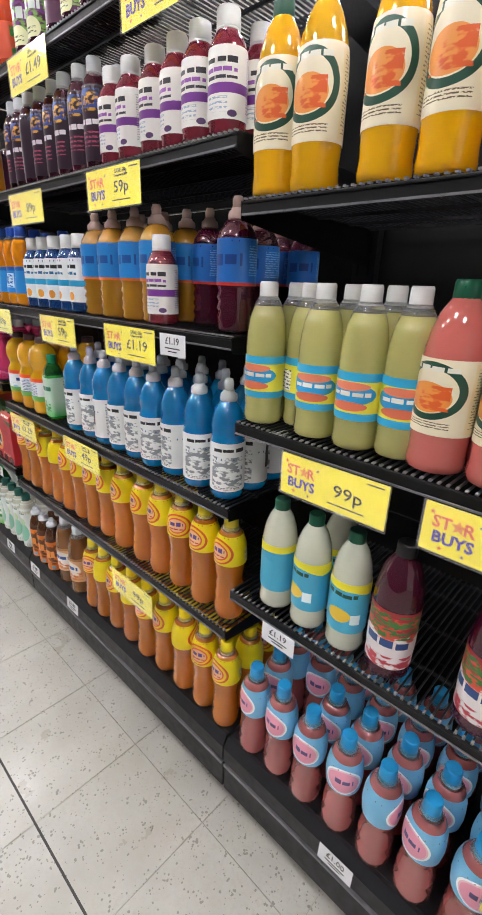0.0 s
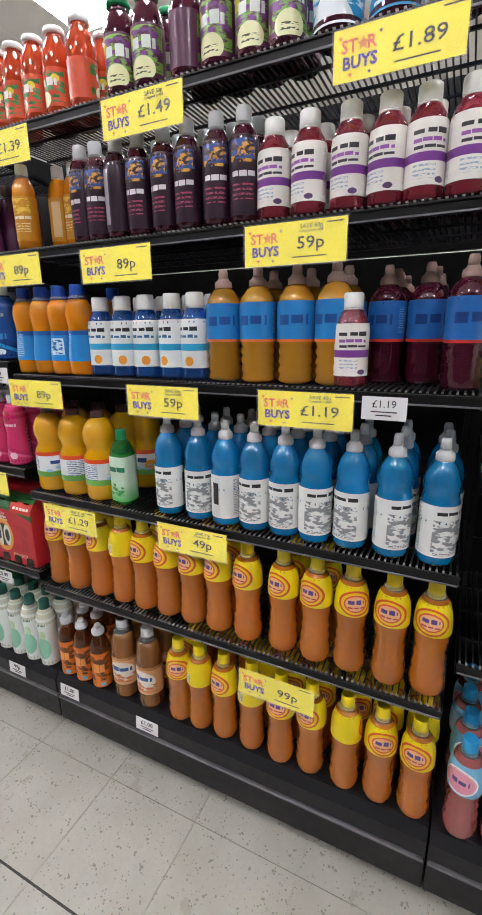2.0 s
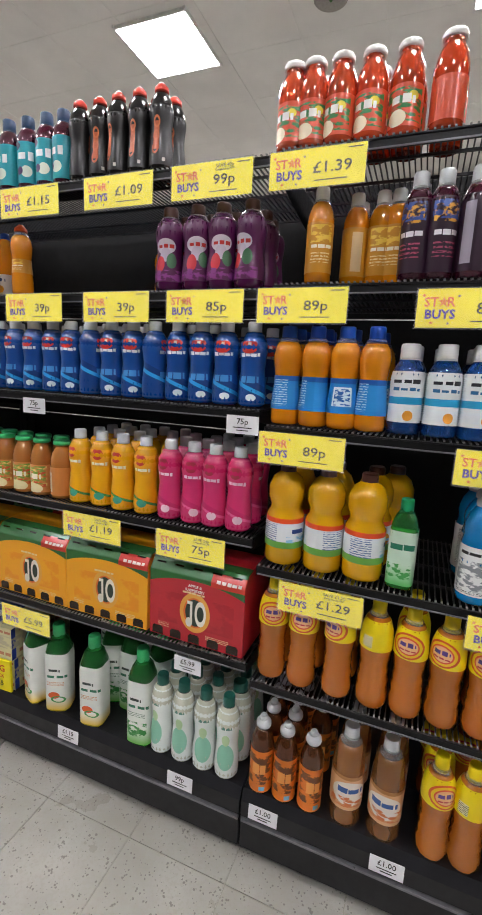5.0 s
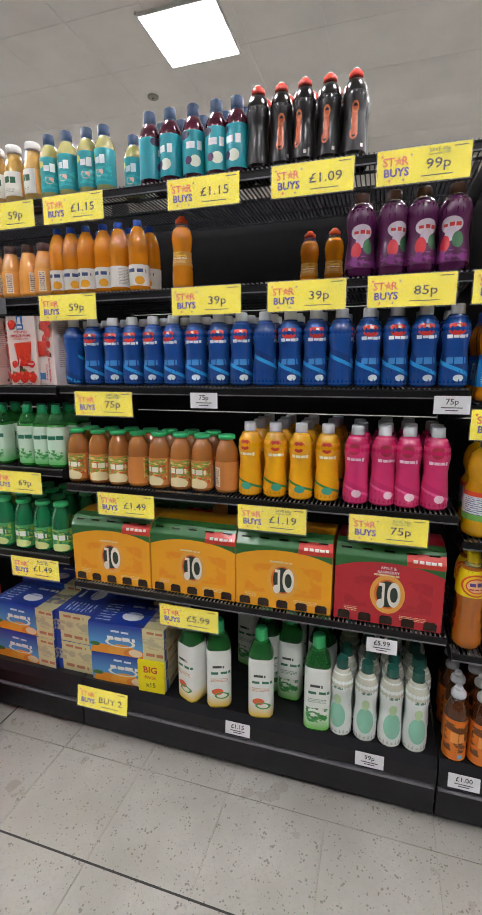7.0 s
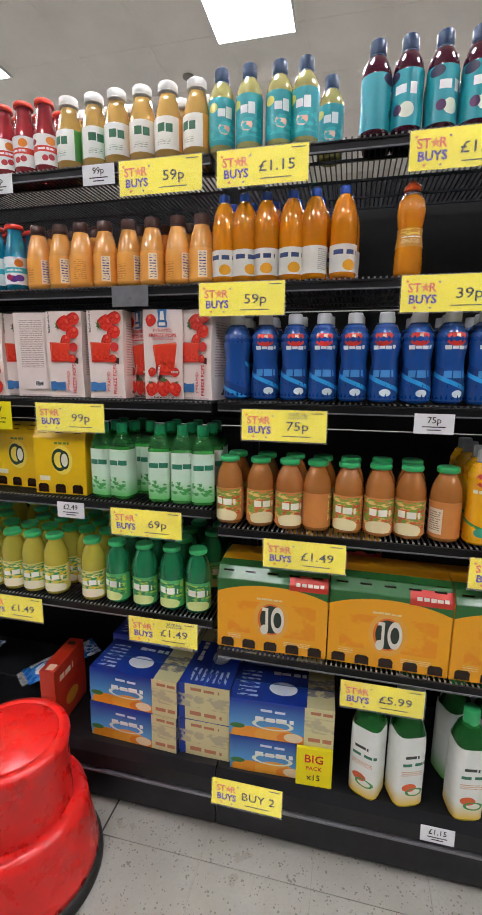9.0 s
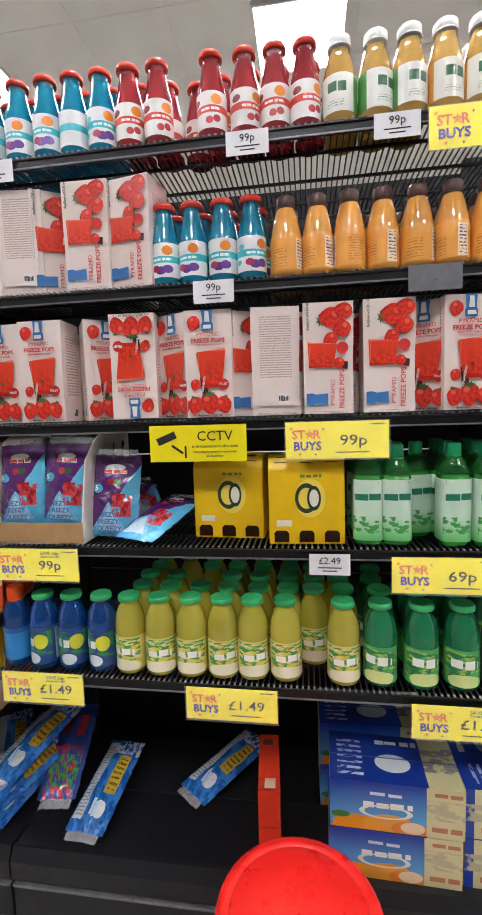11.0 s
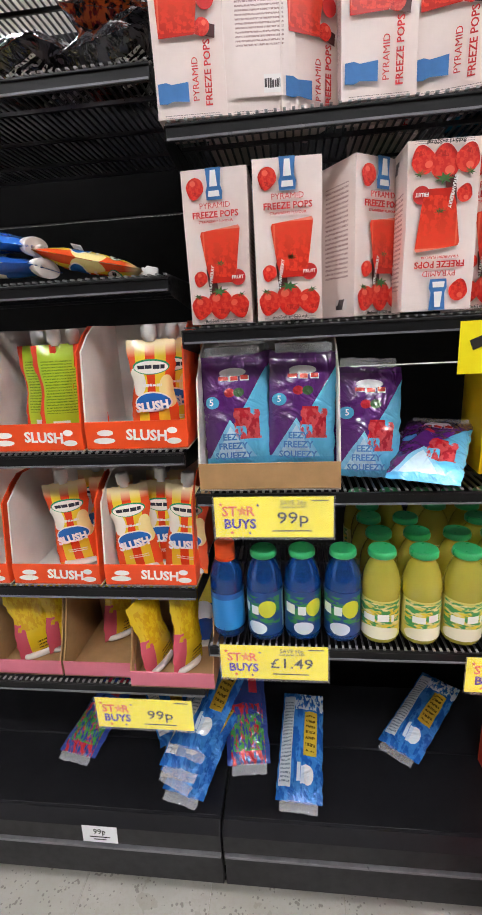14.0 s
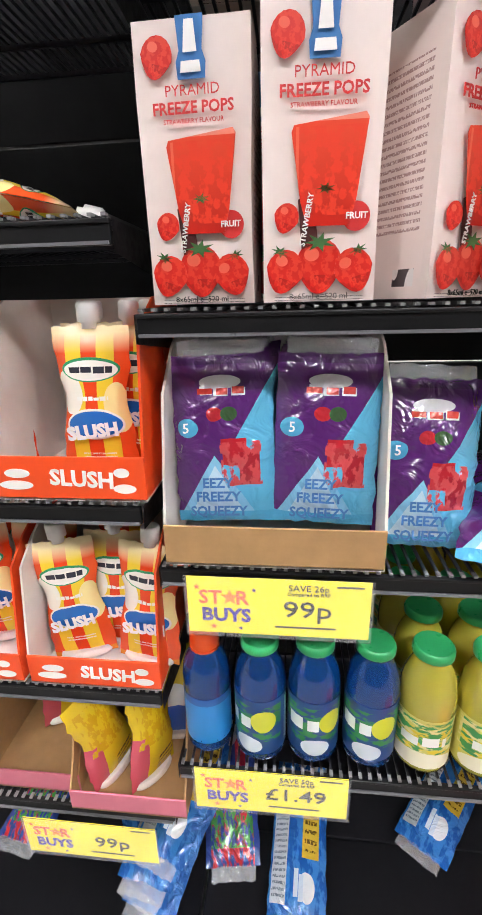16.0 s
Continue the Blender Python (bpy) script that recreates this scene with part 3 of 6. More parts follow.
L_LUCO = printed("small_blue_label", "#2a8fd8", [("band", .85, 1, "#1b5fae"), ("rect", .38, .2, .6, .75, "#d7ecf6"), ("blot", .4, .22, .58, .7, "#1d66b4", 12), ("lines", .7, .1, .9, .9, "#bfe0f2", 14)])
L_FRUIT = printed("yellow_fruit_label", "#f5dc0a", [("oval", .5, .46, .17, .42, "#d9562a"), ("oval", .5, .46, .145, .36, "#f2c81e"), ("oval", .5, .46, .115, .29, "#e2553a"), ("oval", .5, .46, .1, .24, "#f0b98a"),
    ("glyph", .42, .4, .58, .62, "#5a3a8c", 4), ("glyph", .42, .28, .58, .38, "#c23a4a", 5), ("rect", .8, .1, .9, .5, "#f6efc0"), ("lines", .8, .1, .9, .5, "#4b4630", 16)])
L_ROSE = printed("sky_pink_label", "#7fc2e6", [("oval", .5, .45, .17, .42, "#f3c7d2"), ("oval", .5, .45, .14, .34, "#ee9db4"), ("glyph", .41, .36, .59, .58, "#5a4a78", 4), ("ring", .5, .45, .17, .42, .1, "#ffffff"), ("lines", .8, .1, .92, .8, "#f3f8fb", 16)])
L_NISI_R = printed("red_lemonade_label", "#d9512c", [("blot", .3, .1, .7, .9, "#2f7a3a", 7), ("oval", .45, .2, .09, .2, "#f2e2c0"), ("oval", .6, .7, .05, .11, "#e8d23a"), ("glyph", .36, .45, .62, .78, "#f1efe6", 4)])
L_NISI_P = printed("grape_lemonade_label", "#5a2148", [("blot", .28, .1, .72, .95, "#7fae4a", 8), ("blot", .3, .4, .7, .9, "#7a3a86", 9), ("oval", .5, .17, .13, .24, "#e9e8b4"), ("oval", .36, .75, .05, .12, "#d6cf3a"), ("glyph", .36, .45, .64, .82, "#dfe6df", 4), ("lines", .42, .08, .58, .24, "#4a5a3a", 12)])
L_NISI_Y = printed("lemon_lemonade_label", "#d8d06a", [("blot", .28, .3, .72, .95, "#eadf9e", 7), ("blot", .3, .2, .7, .8, "#e9cf2a", 8), ("blot", .3, .3, .7, .95, "#3c9a4e", 10), ("oval", .5, .12, .2, .2, "#f3ecd0"), ("glyph", .36, .38, .64, .7, "#f7f7f2", 4), ("lines", .05, .1, .22, .85, "#5f8a4a", 16)])
L_NISI_G = printed("lime_lemonade_label", "#4bb469", [("blot", .28, .2, .72, .95, "#a9cf52", 7), ("blot", .3, .2, .7, .9, "#1d7f4a", 9), ("oval", .5, .14, .16, .2, "#dcea9a"), ("glyph", .36, .42, .64, .78, "#f3f7ee", 4), ("lines", .05, .1, .22, .85, "#d6ebc6", 16)])
L_NISI_O = printed("peach_lemonade_label", "#d98a44", [("blot", .28, .2, .72, .95, "#f0cf7a", 6), ("blot", .3, .2, .7, .8, "#d8572c", 8), ("blot", .3, .3, .7, .95, "#7da43c", 10), ("oval", .5, .14, .16, .2, "#f2e3b4"), ("glyph", .36, .4, .64, .72, "#f7f1e2", 4), ("rect", .76, .1, .94, .8, "#ecd9c0"), ("lines", .78, .15, .92, .75, "#8a6a4a", 16)])
L_NISI_B = printed("blue_lemonade_label", "#1d4a86", [("blot", .28, .25, .72, .9, "#2f8a4a", 8), ("oval", .5, .16, .09, .15, "#dfe8f0"), ("oval", .6, .62, .08, .2, "#d9dc3a"), ("glyph", .3, .4, .52, .75, "#eef4f2", 3), ("rect", .76, .08, .95, .92, "#b7d7d8"), ("lines", .78, .1, .93, .9, "#2b5f78", 18)])
L_RUB = printed("slim_dark_label", "#2a1026", [("blot", .36, .66, .64, .9, "#e0a23a", 10), ("blot", .34, .7, .66, .95, "#35509a", 8), ("glyph", .36, .46, .64, .58, "#e6e1e6", 5), ("lines", .38, .2, .62, .4, "#b04a68", 16), ("rect", .86, .1, .97, .9, "#9a92a0")])
L_RUBO = printed("slim_gold_label", "#c98a1e", [("blot", .36, .6, .64, .95, "#e9c34a", 8), ("glyph", .36, .46, .64, .58, "#f3ead6", 5), ("lines", .38, .2, .62, .4, "#f0d9a0", 16), ("rect", .84, .1, .97, .9, "#d8b98a")])
L_KIA = printed("orange_squash_label", "#e9eef2", [("band", .84, 1, "#e8501f"), ("band", 0, .22, "#6fb04a"), ("glyph", .3, .42, .6, .74, "#1c3f86", 3), ("oval", .64, .4, .06, .2, "#f0a21e"), ("blot", .3, .2, .7, .42, "#8cc8e6", 7), ("lines", .05, .2, .22, .8, "#4a6aa0", 14)])
L_ALOE_G = printed("aloe_label", "#eef3ec", [("fade", .3, .0, "#6cc04a"), ("glyph", .4, .68, .56, .76, "#36423a", 2), ("glyph", .38, .57, .64, .65, "#2f7a5a", 4), ("blot", .38, .12, .62, .36, "#2f8a3c", 12), ("ring", .46, .22, .08, .08, .3, "#4a9a50"), ("lines", .4, .45, .6, .52, "#6a8a70", 40), ("lines", .84, .1, .98, .85, "#7aa080", 30)])
L_ALOE_Y = printed("mango_aloe_label", "#eef1ea", [("fade", .22, .0, "#e6c11e"), ("glyph", .4, .68, .56, .76, "#36423a", 2), ("glyph", .38, .57, .64, .65, "#2f7a5a", 4), ("oval", .48, .27, .07, .06, "#e2622c"), ("ring", .53, .2, .09, .06, .3, "#4a9a50"), ("lines", .4, .45, .6, .52, "#d08a50", 40)])
L_ALOE_S = printed("pale_green_aloe_label", "#cfe9d2", [("fade", .4, .0, "#58c060"), ("glyph", .36, .62, .64, .8, "#1f7a5a", 3), ("blot", .36, .12, .62, .4, "#3f9f4a", 10), ("lines", .84, .1, .98, .9, "#5fa070", 26), ("lines", .04, .1, .16, .9, "#5fa070", 26)])
L_CLEAR = printed("white_green_label", "#e4ebe6", [("oval", .5, .32, .13, .2, "#8ecbb0"), ("oval", .5, .58, .06, .09, "#b9d6a4"), ("glyph", .42, .74, .58, .84, "#5a8a7a", 4), ("lines", .8, .15, .95, .8, "#9fbcb0", 22)])
L_OAS_Y = printed("teal_lemon_label", "#1d9fa6", [("oval", .5, .35, .07, .14, "#efc7b0"), ("oval", .36, .8, .06, .1, "#d9dc6a"), ("glyph", .4, .5, .6, .85, "#e9f3f3", 3), ("blot", .3, .1, .7, .5, "#2fb8bc", 7)])
L_OAS_P = printed("teal_berry_label", "#1d9fac", [("oval", .52, .28, .08, .14, "#dfe9d8"), ("oval", .42, .3, .05, .1, "#4a2a5a"), ("glyph", .38, .48, .62, .82, "#f0f4f4", 3), ("oval", .36, .9, .08, .1, "#2a2a4a")])
L_BLK = printed("black_milk_label", "#161313", [("slant", -.9, .0, "#161313"), ("glyph", .42, .1, .56, .95, "#c8623a", 2), ("ring", .5, .72, .05, .1, .4, "#d9774a"), ("ring", .49, .5, .05, .1, .4, "#d06a42"), ("ring", .48, .28, .05, .1, .4, "#c85f3a"), ("rect", .58, .06, .62, .12, "#cfc7c0")])
L_ORTALL = printed("white_orange_label", "#e8e4da", [("glyph", .34, .55, .66, .85, "#3a4a7a", 4), ("oval", .55, .25, .08, .2, "#f0a81e"), ("lines", .05, .1, .25, .9, "#9a948a", 14)])
L_VIMTO = printed("purple_squash_label", "#551049", [("oval", .5, .6, .13, .13, "#cfc6d0"), ("peak", .5, -.1, 1, "#551049"), ("oval", .5, .46, .07, .12, "#c4b6c6"), ("glyph", .39, .55, .61, .65, "#c8322a", 5), ("oval", .44, .3, .06, .14, "#d8303c"), ("oval", .58, .36, .06, .13, "#3f6f4a"), ("blot", .3, .02, .7, .2, "#8a3a86", 8)])
L_CARB = printed("blue_energy_label", "#154c98", [("slant", .5, .62, "#103a7c"), ("slant", .5, .52, "#2f9fe0"), ("slant", .5, .46, "#13458c"), ("oval", .5, .82, .11, .1, "#d3342c"), ("glyph", .47, .8, .53, .9, "#f0e6da", 1), ("glyph", .38, .66, .64, .74, "#eaf0f4", 6), ("glyph", .36, .28, .64, .42, "#4a90d0", 4), ("oval", .55, .1, .06, .05, "#e8f0f2")], 0.3)
L_CARY = printed("yellow_energy_label", "#f4b012", [("slant", .5, .5, "#f0a20a"), ("slant", .4, .42, "#3a8a4a"), ("slant", .4, .38, "#f2ab10"), ("oval", .5, .82, .08, .09, "#c8362c"), ("glyph", .38, .62, .64, .7, "#fbf3dc", 6), ("oval", .52, .14, .07, .06, "#3fa088")], 0.3)
L_CARP = printed("pink_energy_label", "#d83672", [("slant", .5, .55, "#c82a68"), ("slant", .4, .42, "#e66a98"), ("slant", .4, .38, "#d2306e"), ("oval", .5, .82, .08, .09, "#a32a3c"), ("glyph", .38, .62, .64, .7, "#fbe0ea", 6), ("oval", .55, .14, .06, .06, "#f3d0dc"), ("rect", .78, .1, .95, .7, "#a83a6a"), ("lines", .8, .12, .93, .68, "#e9c3d2", 16)], 0.3)
L_JEL_B = printed("white_blueberry_label", "#eceff0", [("band", .42, .62, "#3fc0cc"), ("oval", .58, .78, .06, .14, "#e8861e"), ("oval", .5, .2, .06, .12, "#5a2f86"), ("oval", .58, .24, .06, .12, "#6a3a98"), ("oval", .44, .26, .05, .1, "#b02a58"), ("glyph", .4, .46, .62, .58, "#f4fbfb", 7), ("oval", .3, .28, .04, .08, "#3fc0cc"), ("oval", .34, .7, .04, .09, "#6fd0d8")])
L_JEL_R = printed("white_cherry_label", "#efeae6", [("band", .42, .62, "#d8402f"), ("oval", .58, .78, .06, .14, "#e8861e"), ("oval", .5, .22, .04, .1, "#c22a34"), ("oval", .58, .26, .04, .1, "#b8242e"), ("glyph", .4, .46, .62, .58, "#fbf0ee", 7), ("oval", .34, .75, .05, .1, "#8a2a34")])
L_SMO = printed("white_leaf_label", "#eceee6", [("rect", 0, 0, .32, 1, "#4f9a4a"), ("rect", .68, 0, 1, 1, "#5aa050"), ("glyph", .4, .4, .6, .86, "#2c6a48", 3), ("lines", .42, .12, .58, .3, "#8aa890", 14)])
L_SMOO = printed("white_orange_leaf_label", "#eceade", [("rect", 0, 0, .32, 1, "#e09a3a"), ("rect", .68, 0, 1, 1, "#e8a040"), ("glyph", .4, .4, .6, .86, "#2c6a48", 3), ("lines", .42, .12, .58, .3, "#a8a890", 14)])
L_CHO = printed("orange_milk_label", "#f0a646", [("rect", .55, .04, .66, .9, "#f2d8b4"), ("lines", .565, .1, .645, .84, "#4a4480", 11), ("lines", .3, .1, .45, .6, "#c07a2a", 12), ("lines", .8, .1, .95, .8, "#c07a2a", 14)])
L_REF = printed("yellow_blue_label", "#f0e64a", [("band", .82, 1, "#39b4e0"), ("band", 0, .16, "#39b4e0"), ("oval", .5, .55, .2, .22, "#2f9fd6"), ("glyph", .34, .48, .66, .62, "#f4f3e8", 6), ("oval", .5, .3, .14, .1, "#e87a5a"), ("oval", .5, .72, .15, .09, "#f08a6a"), ("rect", .8, .2, .93, .7, "#f4f4e8"), ("lines", .8, .2, .93, .7, "#3a3a3a", 12)])
L_ROB = printed("cream_squash_label", "#f2e6c8", [("ring", .5, .58, .2, .38, .22, "#1d4a38"), ("glyph", .34, .82, .66, .92, "#e9e6d4", 7), ("oval", .5, .5, .13, .2, "#ee9a4a"), ("blot", .38, .34, .62, .66, "#e2622c", 6), ("lines", .36, .1, .64, .2, "#6a5a3a", 30), ("rect", .72, .04, .98, .96, "#f0dcae"), ("lines", .74, .1, .96, .9, "#9a8a6a", 26)])
L_ROBW = printed("barley_label", "#49b0d2", [("slant", -.4, .78, "#f3e32a"), ("slant", -.4, .48, "#3fa8d0"), ("slant", .5, 1.16, "#49b0d2"), ("band", .86, 1, "#f0e430"), ("glyph", .36, .7, .64, .82, "#124a38", 6), ("oval", .5, .35, .1, .14, "#f0c83a"), ("rect", .6, .2, .68, .4, "#e8f2f4")])
L_DRED = printed("red_berry_label", "#efe6e6", [("band", .6, 1, "#a82a34"), ("blot", .25, .5, .75, .95, "#d8503a", 7), ("blot", .25, .55, .75, .95, "#3f7a3a", 12), ("glyph", .34, .34, .66, .54, "#2a4a86", 5), ("blot", .2, 0, .8, .22, "#c23a46", 8)])
L_SPO2 = printed("orange_bottle_label", "#e27a22", [("blot", .3, .2, .7, .9, "#6a3a16", 6), ("glyph", .4, .3, .6, .8, "#f0a050", 3), ("rect", .52, .04, .6, .14, "#6fb0d0"), ("lines", .8, .1, .95, .9, "#f0c08a", 18)])
L_AMB = printed("pale_peach_label", "#e2ad7a", [("oval", .5, .5, .18, .34, "#efe6da"), ("glyph", .36, .44, .64, .7, "#2f5a9c", 4), ("blot", .3, .1, .7, .4, "#d8783a", 7), ("band", .9, 1, "#b0763a")])


def stock(*a, **k):
    return Stock(bottle(*a, **k))


SH = SHELVES
# bay B
nisi_red = stock("drink_bottle", "red lemonade in a glass bottle with white lid on shelf", "glass", .178, .034, REDD, "white", L_NISI_R, (.08, .52), fill=.93, capkind="lid", group="red lemonade bottles", cat="drink bottle")
nisi_red.row([-1.232, -1.187, -1.125, -1.062, -.992, -.912], SH["B"][0], .034, 2)
nisi_pur = stock("drink_bottle", "purple grape lemonade bottle with green lid", "glass", .178, .036, PURPLE, "green", L_NISI_P, (.08, .62), fill=.93, capkind="lid", group="grape lemonade bottles", cat="drink bottle")
nisi_pur.row([-.8, -.725, -.632, -.558, -.482, -.41], SH["B"][0], .036, 2)
L_CRUSH = printed("blue_strawberry_drink_label", "#1d9fd8", [("band", .74, 1, "#2a1a24"), ("band", .4, .56, "#e9f1f6"), ("oval", .5, .62, .22, .17, "#f1efec"), ("oval", .5, .64, .21, .14, "#c82a30"), ("glyph", .34, .57, .66, .7, "#f4f1ee", 5), ("glyph", .36, .42, .64, .47, "#c82a30", 9),
    ("blot", .2, .12, .8, .36, "#eaf4fa", 9), ("peak", .5, .3, 1.6, "#eaf4fa"), ("oval", .5, .9, .09, .06, "#dfeaf2"), ("ring", .5, .9, .09, .06, .3, "#2a6ab0"), ("lines", .78, .05, .95, .6, "#dfeef6", 18)])
crush = stock("drink_bottle", "large dark bottle in blue and white strawberry sleeve", "tall", .29, .046, PURPLE, "white", L_CRUSH, (.03, .8), cap_r=.46, group="blue sleeve bottles", cat="drink bottle", n=24)
crush.row([-.318, -.216, -.112], SH["B"][0], .047, 1)
rubo = stock("drink_bottle", "slim golden orange drink bottle, clear shoulders", "slim", .205, .03, ORANGE_D, "white", L_RUBO, (.1, .62), group="slim orange drinks", cat="drink bottle")
rubo.row([-1.08, -1.02, -.985], SH["B"][1], .03, 2, y=.09)
rubo.put(-1.15, .04, SH["B"][1], 20)
rub = stock("drink_bottle", "slim dark berry drink bottle with silver cap", "slim", .215, .031, PURPLE, "silver", L_RUB, (.06, .74), group="slim berry drinks", cat="drink bottle")
rub.row([-.945, -.892, -.83, -.768, -.702, -.635, -.565, -.503], SH["B"][1], .031, 3)
vit = stock("water_bottle", "berry vitamin water bottle, white and purple label", "straight", .182, .0345, BERRYW, "white", L_VIT, (.12, .68), cap_r=.58, group="berry vitamin waters", cat="drink bottle")
vit.row([-.435, -.36, -.283, -.213, -.148, -.078], SH["B"][1], .036, 3)
luco = stock("drink_bottle", "orange fizzy drink bottle, blue cap and label", "hour", .235, .036, ORANGE_D, "blue", L_LUCO, (.16, .5), group="orange fizzy drinks", cat="drink bottle")
luco.row([-1.205, -1.135, -1.068, -1.0], SH["B"][2], .034, 3)
vitw = stock("water_bottle", "blue vitamin water bottle, white label and cap", "straight", .2, .036, DEEPBLUE, "white", L_VITW, (.14, .7), cap_r=.58, group="blue vitamin waters", cat="drink bottle")
vitw.row([-.925, -.852, -.78, -.7, -.632], SH["B"][2], .035, 3)
sp_o = stock("sports_bottle", "brown-orange sports drink bottle with blue sleeve", "ribbed", .245, .041, SPORT_O, "pinkish", L_SPORT, (.36, .7), capkind="sport", cap_r=.4, group="orange sports drinks", cat="drink bottle")
sp_o.row([-.562, -.474, -.385, -.3], SH["B"][2], .04, 2)
vit.put(-.258, .03, SH["B"][2], 15)
sp_d = stock("sports_bottle", "dark purple sports drink bottle with blue sleeve", "ribbed", .24, .038, PURPLE, "pinkish", L_SPORTD, (.36, .7), capkind="sport", cap_r=.4, group="purple sports drinks", cat="drink bottle")
sp_d.row([-.205, -.125], SH["B"][2], .038, 4, y=.12)
sp_d.put(-.05, .05, SH["B"][2], 10)
kia = stock("squash_bottle", "bright orange squash bottle, pinched waist, white label", "kia", .262, .05, ORANGE, "brown", L_KIA, (.18, .48), fill=.95, group="orange squash bottles", cat="drink bottle")
kia.row([-1.19, -1.087, -.985], SH["B"][3], .05, 2)
kia.put(-.93, .2, SH["B"][3], 0)
aloe_s = stock("drink_bottle", "small square green aloe drink bottle", "square", .215, .031, ALOEG, "green", L_ALOE_S, (.05, .66), square=4, fill=.7, top=DKGREEN, group="small aloe drinks", cat="drink bottle")
aloe_s.put(-.895, .045, SH["B"][3], -5)
iso = stock("sports_bottle", "bright blue isotonic drink bottle, white picture label", "sport", .268, .039, BLUE, "silver", L_ISO, (.08, .5), capkind="sport", cap_r=.4, group="blue isotonic drinks", cat="drink bottle")
iso.row([-.735, -.642, -.562, -.484, -.405, -.325, -.242, -.152, -.062], SH["B"][3], .038, 3, turn=55)
fruit = stock("drink_bottle", "orange-brown fizzy drink bottle, yellow neck label", "wave", .285, .0405, ORANGE_T, "yellow", L_FRUIT, (.57, .83), fill=.86, group="orange fizzy bottles", cat="drink bottle")
fruit.row([-1.2, -1.115, -1.02, -.93, -.85, -.767, -.68, -.597, -.505, -.405, -.318, -.228, -.135, -.048], SH["B"][4], .042, 2)
fruit.row([-.745, -.668, -.585, -.495, -.407, -.32, -.222, -.136, -.047], BASE, .042, 3)
spo2 = stock("drink_bottle", "dark bottle with orange sleeve and white spout", "straight", .24, .033, BROWN, "silver", L_SPO2, (.05, .6), capkind="sport", group="orange sleeve bottles", cat="drink bottle")
spo2.row([-1.205, -1.137, -1.062], BASE, .033, 4)
amb = stock("drink_bottle", "amber drink bottle, peach label, white cap", "tall", .285, .043, AMBER, "silver", L_AMB, (.2, .56), cap_r=.45, group="amber drinks", cat="drink bottle")
amb.row([-.965, -.862], BASE, .044, 2)

# bay A
rob_y = stock("squash_bottle", "tall yellow orange squash bottle, cream label", "tall", .262, .039, ORANGE, "darkgreen", L_ROB, (.24, .7), fill=.93, group="yellow squash bottles", cat="drink bottle", n=24)
rob_y.row([.038, .118, .238, .325, .42, .51, .6], SH["A"][0], .04, 1)
ref = stock("squash_bottle", "cloudy lemon squash bottle, yellow and blue label", "tall", .258, .038, LEMON, "white", L_REF, (.2, .5), cap_r=.44, group="cloudy lemon bottles", cat="drink bottle", n=24)
ref.row([.042, .165, .245], SH["A"][1], .036, 2)
ref.put(.105, .085, SH["A"][1], 200)
ref.put(.318, .06, SH["A"][1], 15)
rob_p = stock("squash_bottle", "pink fruit squash bottle, cream label, green cap", "tall", .268, .044, PINK_D, "darkgreen", L_ROB, (.22, .62), fill=.93, group="pink squash bottles", cat="drink bottle", n=24)
rob_p.row([.385, .472, .58, .7, .8], SH["A"][1], .045, 2)
rob_w = stock("squash_bottle", "cloudy white barley squash, yellow and blue label", "tall", .25, .038, MILKY, "darkgreen", L_ROBW, (.18, .62), fill=.93, group="barley squash bottles", cat="drink bottle")
rob_w.row([.105, .19, .28], SH["A"][2], .038, 1)
rob_w.put(.2, .13, SH["A"][2], 30)
dred = stock("squash_bottle", "dark red berry squash bottle, fruit label", "tall", .265, .042, PURPLE, "black", L_DRED, (.1, .56), fill=.93, group="berry squash bottles", cat="drink bottle")
dred.row([.368, .535, .64, .75], SH["A"][2], .042, 1)
rose = stock("drink_bottle", "rose pink fizzy drink, sky blue cap and label", "wave", .275, .04, ROSE, "sky", L_ROSE, (.5, .8), fill=.86, group="rose fizzy bottles", cat="drink bottle")
rose.row([.06, .145, .235, .325, .415, .505, .6, .7, .8], BASE, .041, 4)

# bay C
SHIFT[0] = -0.02
oas_y = stock("drink_bottle", "pale lemon drink bottle, teal label, navy cap", "straight", .181, .031, PALEY, "navy", L_OAS_Y, (.08, .62), group="pale lemon drinks", cat="drink bottle")
oas_y.row([-2.472, -2.405, -2.335, -2.278], SH["C"][0], .031, 1)
oas_y.put(-2.225, .12, SH["C"][0])
oas_p = stock("drink_bottle", "dark berry drink bottle, teal label, navy cap", "straight", .19, .032, PURPLE, "navy", L_OAS_P, (.06, .62), group="dark berry drinks", cat="drink bottle")
oas_p.row([-2.125, -2.062, -1.993, -1.922, -1.865], SH["C"][0], .031, 2)
blk = stock("milk_drink_bottle", "black milk drink bottle with red and white spout", "hour", .204, .03, BLACKB, "red", L_BLK, (.06, .72), fill=.9, capkind="sport", group="black milk drinks", cat="drink bottle")
blk.row([-1.805, -1.742, -1.68, -1.616, -1.555], SH["C"][0], .029, 2)
ort = stock("drink_bottle", "orange juice bottle, white label and blue cap", "tall", .2, .031, ORANGE_D, "blue", L_ORTALL, (.06, .36), fill=.92, group="tall orange juices", cat="drink bottle")
ort.row([-2.465, -2.415, -2.36, -2.3, -2.245, -2.178], SH["C"][1], .031, 2)
